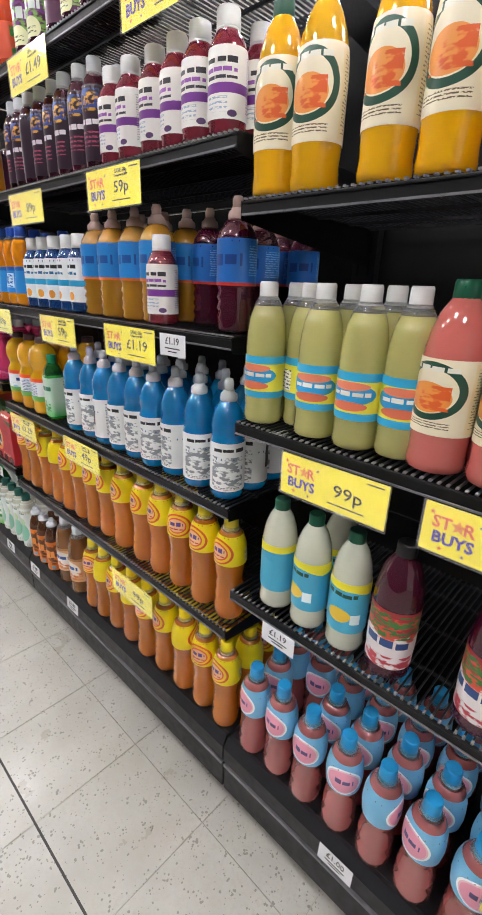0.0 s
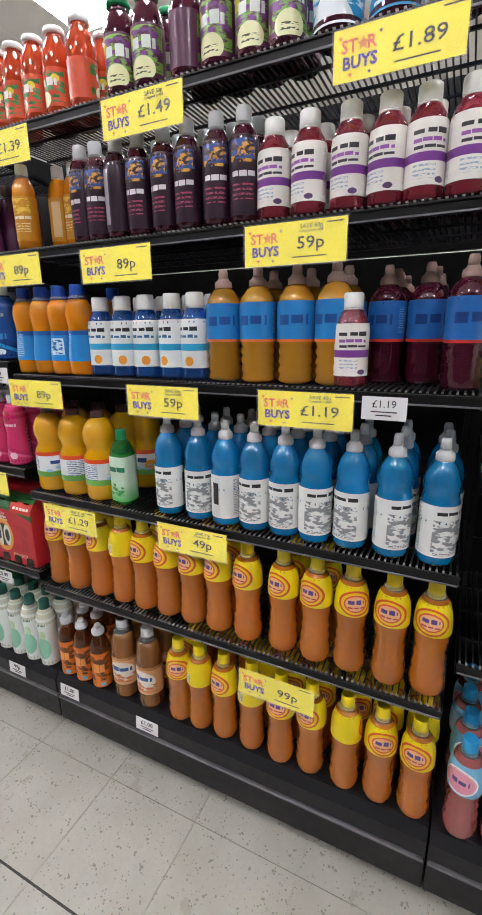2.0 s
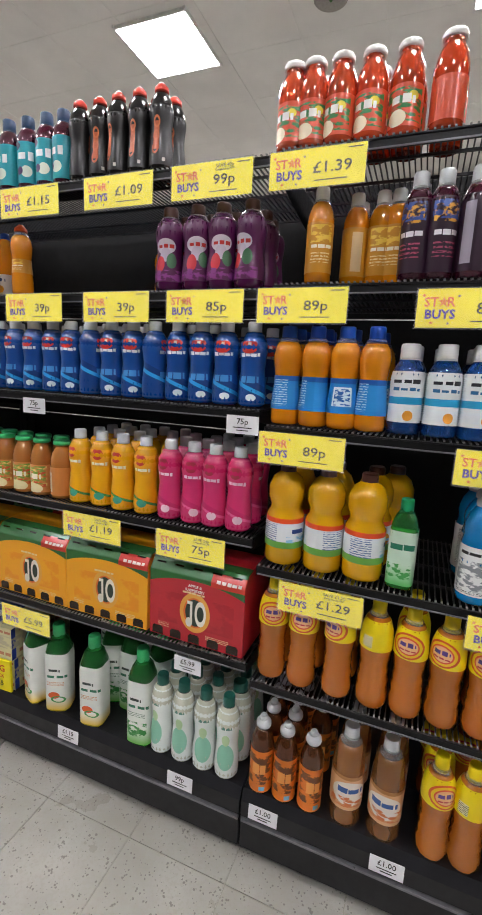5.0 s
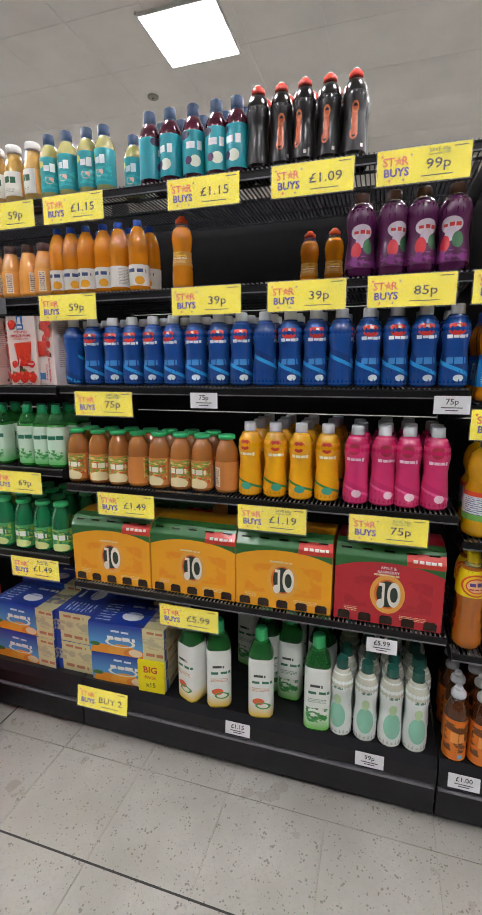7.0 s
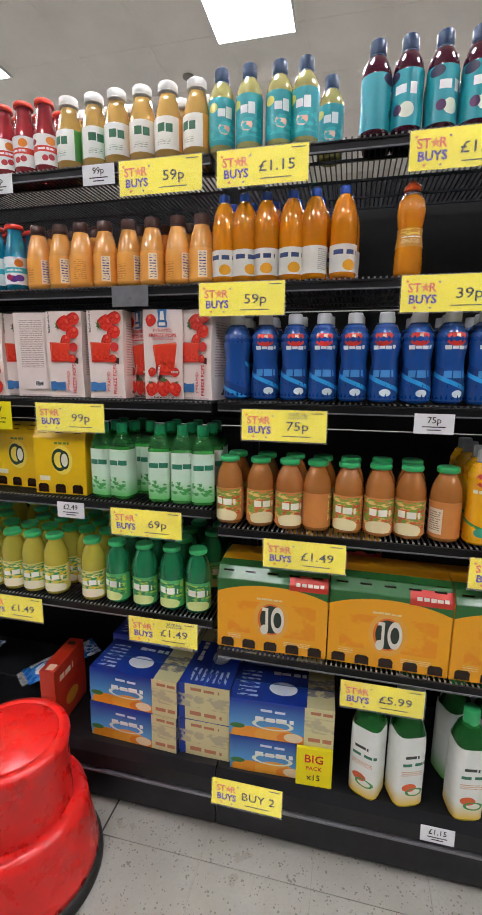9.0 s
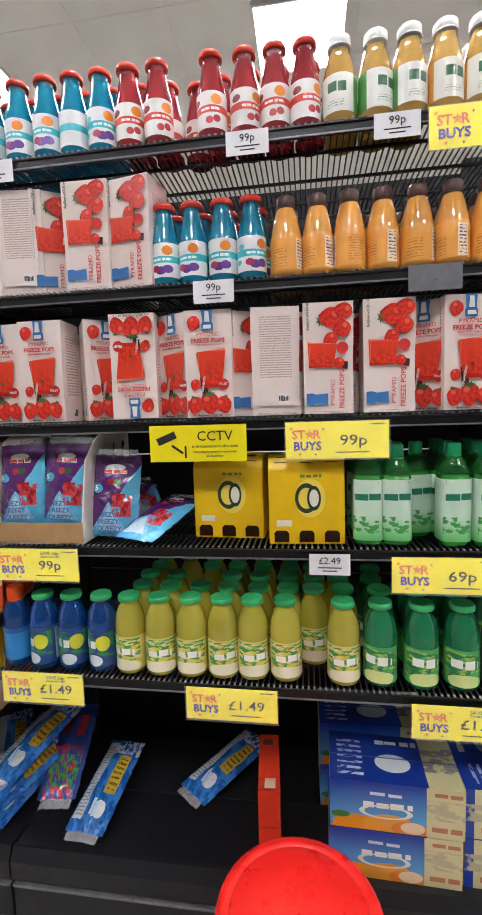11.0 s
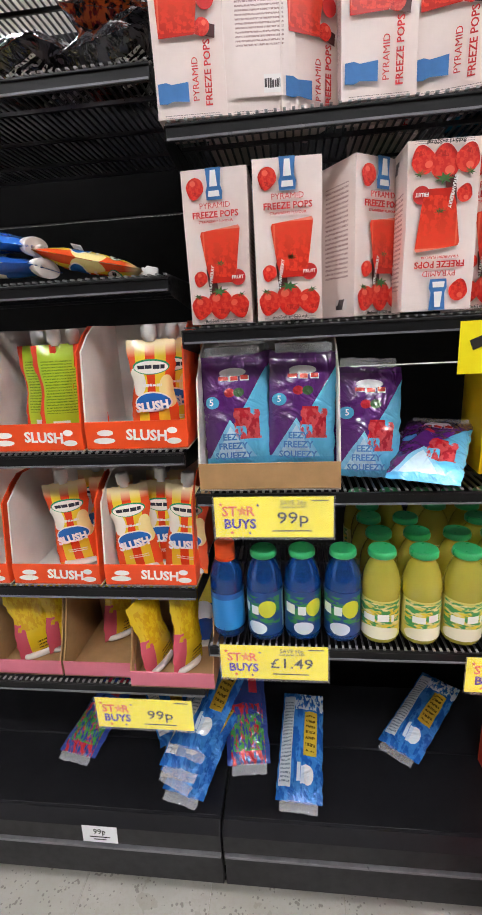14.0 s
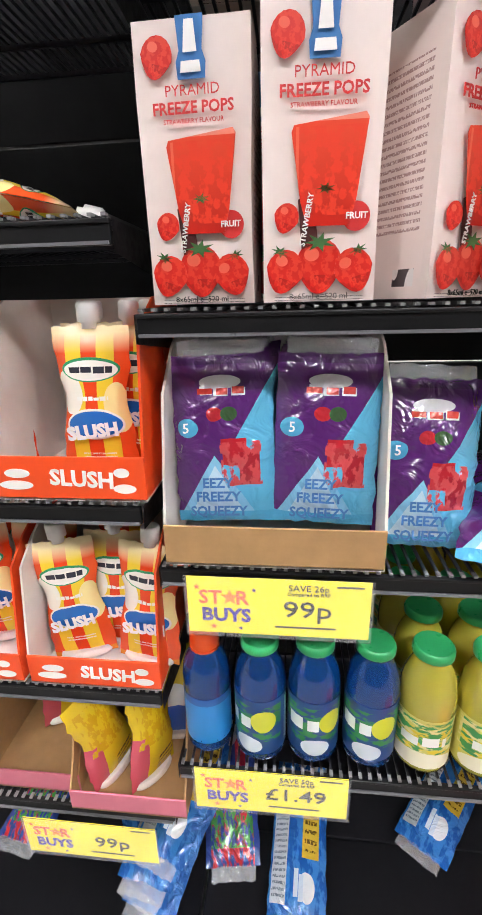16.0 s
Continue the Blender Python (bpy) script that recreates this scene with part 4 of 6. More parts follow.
sp_s = stock("sports_bottle", "plain orange sports drink bottle, orange spout", "hour", .198, .031, ORANGE_D, "orange", L_RUBO, (.3, .5), capkind="sport", group="plain orange sports drinks", cat="drink bottle")
sp_s.put(-2.035, .04, SH["C"][1])
sp_s.put(-1.70, .30, SH["C"][1])
sp_s.put(-1.62, .29, SH["C"][1])
vim = stock("squash_bottle", "purple squash bottle with silver heart label", "hour", .205, .038, PURPLE_L, "brown", L_VIMTO, (.1, .8), fill=.86, group="purple squash bottles", cat="drink bottle")
vim.row([-1.525, -1.447, -1.376, -1.3], SH["C"][1], .037, 3)
carb = stock("energy_bottle", "blue energy drink bottle with grey cap", "hour", .208, .035, CARB, "silver", L_CARB, (.03, .86), fill=.88, group="blue energy drinks", cat="drink bottle")
carb.row(span(-2.43, -1.278, 17), SH["C"][2], .034, 3, turn=14)
nisi_o = stock("drink_bottle", "peach orange lemonade bottle with green lid", "glass", .182, .037, PEACH, "lime", L_NISI_O, (.06, .55), fill=.93, capkind="lid", group="peach lemonades", cat="drink bottle")
nisi_o.row([-2.452, -2.368, -2.288, -2.215, -2.138, -2.06, -1.985, -1.905], SH["C"][3], .037, 2)
cary = stock("energy_bottle", "yellow energy drink bottle with grey cap", "hour", .225, .036, CARY, "silver", L_CARY, (.03, .86), fill=.88, group="yellow energy drinks", cat="drink bottle")
cary.row([-1.826, -1.75, -1.672, -1.592], SH["C"][3], .036, 4, turn=14)
carp = stock("energy_bottle", "pink energy drink bottle with grey cap", "hour", .225, .036, CARP, "silver", L_CARP, (.03, .86), fill=.88, group="pink energy drinks", cat="drink bottle")
carp.row([-1.51, -1.437, -1.37, -1.3], SH["C"][3], .036, 4, turn=14)
aloe_y = stock("drink_bottle", "large white and yellow aloe drink bottle", "square", .315, .042, ALOEY, "lime", L_ALOE_Y, (.03, .7), square=4, fill=.03, top=DKGREEN, group="large aloe drinks", cat="drink bottle")
aloe_y.row([-2.045, -1.945], BASE, .046, 1)
aloe_y.put(-1.79, .05, BASE, 10)
aloe_g = stock("drink_bottle", "large white and green aloe drink bottle", "square", .325, .042, ALOEG, "lime", L_ALOE_G, (.03, .7), square=4, fill=.03, top=DKGREEN, group="large aloe drinks", cat="drink bottle")
aloe_g.put(-1.6, .05, BASE, 5)
for x, y in ((-1.71, .16), (-1.6, .17), (-1.8, .17), (-1.62, .28), (-1.72, .28), (-1.9, .3)):
    aloe_g.put(x, y, BASE, rng.uniform(-30, 30))
clr = stock("water_bottle", "white flavoured water bottle with dark green cap", "hour", .26, .036, MILKY, "tealgreen", L_CLEAR, (.03, .84), fill=.88, group="clear flavoured waters", cat="drink bottle")
clr.row([-1.522, -1.447, -1.372, -1.3], BASE, .036, 4)
clr.put(-1.288, .12, BASE)

# bay D
SHIFT[0] = -0.013
jel_b = stock("drink_bottle", "blue berry drink in glass bottle, orange lid", "jelly", .169, .031, TEAL, "red", L_JEL_B, (.08, .5), fill=.93, capkind="lid", group="blue berry drinks", cat="drink bottle")
jel_b.row([-3.712, -3.648, -3.58, -3.514, -3.45, -3.39], SH["D"][0], .031, 3)
jel_b.row([-3.26, -3.197, -3.133, -3.068], SH["D"][1], .031, 3)
jel_r = stock("drink_bottle", "red cherry drink in glass bottle, red lid", "jelly", .169, .031, CHERRY, "red", L_JEL_R, (.08, .5), fill=.93, capkind="lid", group="red cherry drinks", cat="drink bottle")
jel_r.row([-3.326, -3.262, -3.142, -3.076, -3.012, -2.95], SH["D"][0], .031, 2)
jel_r.put(-3.19, .12, SH["D"][0], 20)
smo = stock("smoothie_bottle", "fruit smoothie bottle, white leaf label and cap", "jelly", .168, .034, SMOOTH, "white", L_SMO, (.1, .52), cap_r=.68, group="smoothie bottles", cat="drink bottle")
smo.row([-2.882, -2.812, -2.748], SH["D"][0], .034, 2)
smoo = stock("smoothie_bottle", "orange smoothie bottle, white and orange label", "jelly", .168, .034, SMOOTH, "white", L_SMOO, (.1, .52), cap_r=.68, group="smoothie bottles", cat="drink bottle")
smoo.row([-2.68, -2.612, -2.543], SH["D"][0], .034, 2)
cho = stock("milk_drink_bottle", "orange milk drink bottle with brown cap", "milk", .163, .034, TAN, "brown", L_CHO, (.06, .5), fill=.9, group="orange milk drinks", cat="drink bottle")
cho.row([-2.995, -2.93, -2.864, -2.797, -2.73, -2.662, -2.594, -2.53], SH["D"][1], .033, 3)
for x in (-2.985, -2.85):
    cho.put(x, .08, SH["D"][1] + .012, 20, -14)
aloe_s.row([-2.83, -2.768], SH["D"][3], .031, 3)
aloe_s.row([-2.655, -2.59, -2.53], SH["D"][3], .031, 3)
aloe_s.put(-2.715, .11, SH["D"][3], 10)
nisi_b = stock("drink_bottle", "dark blue lemonade bottle with green lid", "glass", .187, .036, DEEPBLUE, "lime", L_NISI_B, (.08, .58), fill=.93, capkind="lid", group="blue lemonades", cat="drink bottle")
nisi_b.row([-3.618, -3.543, -3.466], SH["D"][4], .036, 1)
odd = stock("drink_bottle", "blue drink bottle with orange cap and pale label", "straight", .2, .033, DEEPBLUE, "orange", L_LUCO, (.1, .5), cap_r=.6, cat="drink bottle")
odd.put(-3.692, .045, SH["D"][4], 130)
nisi_y = stock("drink_bottle", "yellow lemonade bottle with green lid", "glass", .187, .037, YELLOW_D, "lime", L_NISI_Y, (.06, .5), fill=.93, capkind="lid", group="yellow lemonades", cat="drink bottle")
nisi_y.row([-3.39, -3.315, -3.238, -3.165, -3.09, -3.015], SH["D"][4], .037, 5)
nisi_y.row([-2.885], SH["D"][4], .037, 4)
nisi_y.row([-2.95], SH["D"][4], .037, 3, y=.12)
nisi_g = stock("drink_bottle", "green lime lemonade bottle with green lid", "glass", .187, .037, GREEN_D, "lime", L_NISI_G, (.06, .5), fill=.93, capkind="lid", group="green lemonades", cat="drink bottle")
nisi_g.row([-2.802, -2.715, -2.628, -2.552], SH["D"][4], .037, 4)


SHIFT[0] = 0.0

# ---- tickets ----
def star_mesh(r, mat):
    b = bmesh.new()
    v = [b.verts.new((math.sin(i * math.pi / 5) * (r if i % 2 == 0 else r * 0.42), 0, math.cos(i * math.pi / 5) * (r if i % 2 == 0 else r * 0.42))) for i in range(10)]
    f = b.faces.new(v[::-1])
    bmesh.ops.solidify(b, geom=[f], thickness=0.0003)
    return finish(b, "star", mat)


STAR_O, STAR_P = star_mesh(0.0048, INK_O), star_mesh(0.0035, INK_P)
CARD = finish(boxmesh(0.0, -0.0005, -0.0775, 0.209, 0.0005, -0.001), "card", YELLOW)
GLINT = finish(boxmesh(-0.003, -0.0026, -0.081, 0.212, -0.0018, 0.001), "holder", HOLDER)
BAR = {w: finish(boxmesh(-w / 2, -0.0006, 0, w / 2, 0, 0.0022), "small_print", INK) for w in (0.03, 0.05, 0.07)}


def price_ticket(x, z, price, save="", tilt=0.0, product=""):
    t = thing("price_ticket", "yellow promotion price ticket reading " + price + " in clear holder", "price ticket", "yellow price tickets", at=pose(x, -0.011, z, tilt, 0, 0))
    part("card", CARD, None, t)
    h = part("holder", GLINT, None, t, "clear plastic holder")
    h.visible_shadow = False
    part("promotion_word", lettering("ST", 0.026, INK_O, bold=0.02), None, t, "", pose(0.027, -0.0011, -0.028))
    part("promotion_word", lettering("R", 0.026, INK_O, bold=0.02), None, t, "", pose(0.064, -0.0011, -0.028))
    part("star", STAR_BIG, None, t, "", pose(0.05, -0.0011, -0.027))
    part("promotion_word", lettering("BUYS", 0.025, INK_P, bold=0.03), None, t, "", pose(0.045, -0.0011, -0.052))
    for i, (a, b) in enumerate(((0.012, -0.014), (0.078, -0.016), (0.03, -0.068), (0.062, -0.069))):
        part("star", STAR_P if i % 2 else STAR_O, None, t, "", pose(a, -0.0011, b))
    part("price", lettering(price, 0.031, INK, bold=0.004), None, t, "", pose(0.139, -0.0011, -0.041) @ Matrix.Diagonal((1.22, 1, 1, 1)))
    if save:
        part("saving", lettering(save, 0.0115, INK), None, t, "", pose(0.14, -0.0011, -0.0115))
        part("saving_note", lettering("Compared to RRP", 0.0065, INK), None, t, "", pose(0.14, -0.0011, -0.0195))
    if product:
        part("product_line", lettering(product, 0.0085, INK), None, t, "", pose(0.137, -0.0011, -0.064))
    else:
        part("small_print", BAR[0.07], None, t, "", pose(0.137, -0.0005, -0.066))
    part("small_print", BAR[0.03], None, t, "", pose(0.186, -0.0005, -0.009))
    return t


STAR_BIG = star_mesh(0.0115, plain("star_ink", "#ea8a2a", 0.6, 0, 0.1, 60, 0))
WCARD = finish(boxmesh(0.0, -0.0005, -0.046, 0.086, 0.0005, 0), "card", PALE)


def white_ticket(x, z, price, y=-0.0085, tilt=0.0, blank=False):
    t = thing("shelf_label", "plain white shelf edge price label" + ("" if blank else " reading " + price), "price label", "white shelf labels", at=pose(x, y, z, tilt, 0, 0))
    part("card", WCARD, None, t)
    if not blank:
        part("price", lettering(price, 0.021, INK), None, t, "", pose(0.043, -0.001, -0.015))
        part("small_print", BAR[0.05], None, t, "", pose(0.043, -0.0005, -0.031))
        part("small_print", BAR[0.03], None, t, "", pose(0.043, -0.0005, -0.038))
    return t


TOPZ, R5 = 1.900, 1.617
for a in (
    (-.305, TOPZ, "£1.89"), (-.821, TOPZ, "£1.49", "SAVE 50p"), (-1.262, TOPZ, "£1.39"),
    (-.476, R5, "59p", "SAVE 60p"), (-.923, R5 - .008, "89p"), (-1.275, R5, "89p"),
    (-.447, 1.29, "£1.19", "SAVE 40p"), (-.812, 1.287, "59p", "SAVE 50p"), (-1.252, 1.285, "89p"),
    (-1.176, .908, "£1.29", "SAVE £1.20"), (-.744, .923, "49p", "SAVE 71p"), (-.505, .542, "99p"),
    (.14, 1.112, "99p"), (.405, 1.112, "99p"), (.62, .5, "99p"),
    (-2.49, TOPZ, "£1.15"), (-2.072, TOPZ, "£1.15"), (-1.775, TOPZ, "£1.09"), (-1.512, TOPZ, "99p", "SAVE 40p"),
    (-2.535, R5, "59p"), (-2.069, R5, "39p"), (-1.783, R5, "39p"), (-1.52, R5, "85p"),
    (-2.426, 1.317, "75p", "SAVE 24p"), (-2.365, .984, "£1.49"), (-1.871, .984, "£1.19", "SAVE 60p"), (-1.54, .984, "75p", "SAVE 24p"), (-2.15, .612, "£5.99"),
    (-2.735, TOPZ, "59p"), (-3.016, 1.319, "99p"), (-2.8, 1.033, "69p"),
    (-3.709, 1.041, "99p", "SAVE 26p"), (-3.718, .734, "£1.49", "SAVE 50p"), (-3.256, .721, "£1.49"), (-2.758, .71, "£1.49", "SAVE 50p"),
    (-3.995, .594, "99p"),
):
    price_ticket(*a)
price_ticket(-2.505, .222, "BUY 2", "", -10)
for a in ((-.222, 1.287, "£1.19"), (.115, .712, "£1.19"), (-2.02, 1.317, "75p"), (-1.342, 1.317, "75p"), (-1.475, .61, "£5.99"),
          (-3.123, TOPZ, "99p"), (-2.835, TOPZ, "99p"), (-3.675, TOPZ, "99p"), (-3.202, R5, "99p"), (-2.971, 1.036, "£2.49")):
    white_ticket(*a)
for x, p in ((-1.92, "£1.15"), (-1.49, "99p"), (-1.222, "£1.00"), (-.885, "£1.00"), (-4.085, "99p"), (.32, "£1.00")):
    white_ticket(x, .212, p, -0.0075, -4)
plate = thing("empty_holder", "empty clear plastic shelf label holder", "label holder", at=pose(-2.77, -.008, R5))
part("holder", boxmesh(0, -.001, -.05, .1, .001, 0, .0005), GREYLINE, plate)

cctv = thing("warning_sign", "yellow security camera sign on the shelf edge", "sign", at=pose(-3.313, -.0085, 1.318))
part("card", boxmesh(0, -.0005, -.079, .214, .0005, 0), YELLOW, cctv)
part("lettering", lettering("CCTV", .03, INK), None, cctv, "", pose(.145, -.0011, -.025))
part("lettering", lettering("is in operation in this area", .0095, INK), None, cctv, "", pose(.145, -.0011, -.046))
part("small_print", lettering("It is company policy to prosecute", .007, INK), None, cctv, "", pose(.145, -.0011, -.058))
part("small_print", lettering("all shoplifters", .007, INK), None, cctv, "", pose(.145, -.0011, -.067))
b = boxmesh(-.022, -.0006, -.008, .022, 0, .008)
part("camera_picture", b, INK, cctv, "", pose(.038, -.0006, -.028, 0, -22, 0))
b = boxmesh(-.015, -.0006, -.0025, .015, 0, .0025)
part("arm_picture", b, INK, cctv, "", pose(.062, -.0006, -.052, 0, 35, 0))
part("bracket_picture", boxmesh(-.002, -.0006, -.013, .002, 0, .013), INK, cctv, "", pose(.08, -.0006, -.058))


# ---- freeze pop cartons ----
PINK = printed("pale_pink_carton", "#f6e6df", [("rect", 1.12, .08, 1.9, .92, "#f4e3dc"), ("lines", 1.2, .25, 1.82, .86, "#b5938f", 34), ("rect", 1.5, .05, 1.8, .12, "#efe8e4"), ("lines", 1.5, .05, 1.8, .12, "#54494a", 3),
    ("lines", .1, .005, .9, .02, "#5a4040", 60)], 0.32)
SLAB = printed("iced_red_block", "#c92416", [("fade", .1, .95, "#ea4a2e"), ("blot", .05, .1, .95, .9, "#e8412a", 6), ("band", .94, 1, "#f08a74"), ("rect", .06, .2, .1, .9, "#ee6a50")], 0.3)
BERRY = printed("strawberry_print", "#d8231a", [("blot", 0, 0, 1, 1, "#e2402e", 5), ("blot", 0, 0, 1, .35, "#b81812", 4), ("oval", .34, .72, .16, .12, "#ee6a54")], 0.35)


def flat_shape(pts, mat, name, thick=0.0005):
    """A flat outline in x and z, facing -y, with UV."""
    b = bmesh.new()
    uv = b.loops.layers.uv.new()
    f = b.faces.new([b.verts.new((x, 0, z)) for x, z in pts])
    f.normal_update()
    if f.normal.y > 0:
        f.normal_flip()
    xs, zs = [p[0] for p in pts], [p[1] for p in pts]
    for lp in f.loops:
        lp[uv].uv = ((lp.vert.co.x - min(xs)) / (max(xs) - min(xs)), (lp.vert.co.z - min(zs)) / (max(zs) - min(zs)))
    g = bmesh.ops.extrude_face_region(b, geom=[f])
    bmesh.ops.translate(b, verts=[v for v in g["geom"] if isinstance(v, bmesh.types.BMVert)], vec=(0, -thick, 0))
    bmesh.ops.recalc_face_normals(b, faces=b.faces)
    return finish(b, name, mat)


def berry_outline(r, n=18):
    out = []
    for i in range(n):
        a = 2 * math.pi * i / n
        k = 1 - 0.22 * max(0, -math.sin(a)) * abs(math.cos(a)) ** 0.5
        out.append((r * math.cos(a) * k * (1 - 0.15 * max(0, -math.sin(a))), r * 1.12 * math.sin(a)))
    return out


def leaf_outline(r):
    out = []
    for i in range(14):
        a = 2 * math.pi * i / 14
        k = r if i % 2 else r * 0.4
        out.append((k * math.cos(a), k * 0.55 * math.sin(a)))
    return out


def oval_outline(rx, rz, n=20):
    return [(rx * math.cos(2 * math.pi * i / n), rz * math.sin(2 * math.pi * i / n)) for i in range(n)]


LOGO = flat_shape([(-.012, 0), (.012, 0), (.013, .012), (.010, .02), (.012, .044), (-.012, .044), (-.010, .02), (-.013, .012)], INK_B, "logo_patch")
LOGO2 = flat_shape([(-.009, .004), (.009, .004), (.008, .012), (-.008, .012)], INK_W, "logo_bar")
LOGO3 = flat_shape([(-.006, .018), (.006, .018), (.004, .04), (-.004, .04)], INK_W, "logo_bar")
GLASSP = flat_shape([(-.018, 0), (.019, 0), (.024, .02), (.0315, .079), (.029, .083), (-.03, .076), (-.032, .071), (-.024, .02)], SLAB, "iced_drink_picture")
B_BIG, B_MID, B_SML = (flat_shape(berry_outline(r), BERRY, "strawberry_picture") for r in (.017, .014, .011))
LEAF = flat_shape(leaf_outline(.015), INK_G, "leaf_picture")
GLASSQ = flat_shape([(-.026, 0), (.024, .003), (.03, .05), (-.03, .053)], SLAB, "iced_drink_picture")
DISC = flat_shape(oval_outline(.012, .012), INK_R, "fruit_disc")
B_FRONT = flat_shape(berry_outline(.021, 22), BERRY, "strawberry_picture")
LEAF_S = flat_shape(leaf_outline(.009), INK_G, "leaf_picture")
DROP = flat_shape(oval_outline(.003, .006, 12), INK_W, "drop_mark")
POPP = flat_shape([(-.008, 0), (.007, .002), (.009, .044), (-.005, .04)], plain("dark_print_wrap", "#4a1a18", .4), "wrapped_pop_picture")
FBOX_W, FBOX_H, FBOX_D = .1, .228, .09


def freeze_box(kind):
    """kind: up, sideways, plain."""
    t = thing("freeze_pop_carton", "pale pink strawberry freeze pops carton standing on shelf", "carton", "freeze pop cartons")
    part("carton", carton_mesh(FBOX_W, FBOX_D, FBOX_H, PINK, dent=.0035 if kind != "plain" else .005), None, t)
    if kind == "plain":
        part("fine_print", card_uv(.08, .2, L_TEXT, y=-.0035), None, t, "", pose(0, -.001, .02))
        return t
    if kind == "up":
        for nm, me, x, z, r in (("logo_patch", LOGO, 0, .1835, 0), ("strawberry", B_MID, -.03, .2, 15), ("drink", GLASSP, .006, .063, 0), ("wrapped_pop", POPP, -.008, .046, -10),
                                ("strawberry", B_SML, -.03, .07, 20), ("strawberry", B_SML, .004, .08, 0), ("leaf", LEAF_S, .004, .092, 0), ("fruit_disc", DISC, .031, .07, 0), ("drop_mark", DROP, .022, .1, 8),
                                ("strawberry", B_BIG, -.031, .026, 18), ("strawberry", B_BIG, .031, .026, -18), ("strawberry", B_FRONT, 0, .03, 0), ("leaf", LEAF, 0, .05, 0), ("leaf", LEAF_S, -.035, .043, 20), ("leaf", LEAF_S, .034, .043, -20)):
            part(nm, me, None, t, "", pose(x, -.0035 - .0006 * (len(t.children) % 4), z, 0, r, 0))
        part("lettering", lettering("STRAWBERRY", .0068, INK_W, bold=.02), None, t, "", pose(-.012, -.0066, .068, 0, -80, 0))
        for me, x, z in ((LOGO2, 0, .1835), (LOGO3, 0, .1835)):
            part("logo_bar", me, None, t, "", pose(x, -.0062, z))
        for s, sz, z, m2, bb in (("PYRAMID", .0118, .1755, INK_R, -.008), ("FREEZE POPS", .0126, .1628, INK_R, .02), ("STRAWBERRY FLAVOUR", .005, .1532, INK_R, 0), ("8x65ml e=520 ml", .0075, .0045, INK, 0)):
            part("lettering", lettering(s, sz, m2, bold=bb), None, t, "", pose(0, -.0045, z))
        part("lettering", lettering("FRUIT", .0072, INK_W, bold=.02), None, t, "", pose(.031, -.0068, .07))
    else:
        for nm, me, x, z, r in (("strawberry", B_FRONT, .004, .196, 90), ("strawberry", B_BIG, .03, .208, 100), ("strawberry", B_BIG, .027, .172, 75), ("strawberry", B_MID, .004, .152, 60), ("leaf", LEAF, -.017, .19, 80),
                                ("drink", GLASSQ, -.014, .094, 2), ("fruit_disc", DISC, .028, .134, 0), ("wrapped_pop", POPP, .04, .098, -78), ("strawberry", B_SML, .02, .104, 80), ("logo_patch", LOGO, -.034, .022, 90)):
            part(nm, me, None, t, "", pose(x if nm != "logo_patch" else -.046, -.0035 - .0006 * (len(t.children) % 4), z + (.008 if nm == "logo_patch" else 0), 0, r, 0))
        for s, sz, x, z, m2, bb in (("PYRAMID", .0128, .009, .044, INK_R, -.006), ("FREEZE POPS", .0136, .027, .05, INK_R, .012)):
            part("lettering", lettering(s, sz, m2, bold=bb), None, t, "", pose(x, -.0055, z, 0, -90, 0))
        part("lettering", lettering("8x65ml e=520 ml", .008, INK), None, t, "", pose(-.042, -.0045, .2, 0, -90, 0))
    return t


L_TEXT = printed("fine_print_panel", "#f5e5df", [("lines", .08, .3, .92, .95, "#ab8985", 40), ("rect", .55, .02, .85, .13, "#f2ece8"), ("glyph", .56, .03, .84, .12, "#4a4142", 11)], .32)
FB = {k: Stock(freeze_box(k)) for k in ("up", "sideways", "plain")}


def set_box(kind, x, y, z, turn=0, flip=False):
    if flip:
        m = pose(x, y, z + FBOX_H + .002, 0, 180, turn)
        s = FB[kind]
        return copy_thing(s.ob, m)
    return FB[kind].put(x, y, z, turn)


z4, z5 = SH["D"][2], SH["D"][1]
for a in (("up", -3.68, .028, z4, -2), ("up", -3.568, .01, z4, 1), ("up", -3.48, .13, z4, 4), ("up", -3.425, .05, z4, 34), ("up", -3.347, .006, z4, 4, True),
          ("up", -3.262, .03, z4, -28), ("up", -3.178, .008, z4, 3), ("sideways", -3.095, .05, z4, 35), ("plain", -3.035, .02, z4, 6), ("sideways", -2.985, .09, z4, 10), ("sideways", -2.925, .008, z4, 2),
          ("sideways", -2.803, .008, z4, 0), ("up", -2.725, .05, z4, -30), ("up", -2.645, .02, z4, 8), ("sideways", -2.56, .03, z4, -20),
          ("sideways", -3.702, .008, z5, 2), ("plain", -3.602, .02, z5, 6), ("sideways", -3.53, .045, z5, 32), ("sideways", -3.44, .01, z5, 0), ("sideways", -3.345, .015, z5, -12),
          ("plain", -3.65, .14, z5, 0), ("sideways", -3.4, .15, z5, 5), ("up", -3.62, .14, z4, 0), ("up", -3.22, .15, z4, 0), ("sideways", -2.87, .14, z4, 0), ("up", -2.68, .15, z4, 0)):
    set_box(*a)

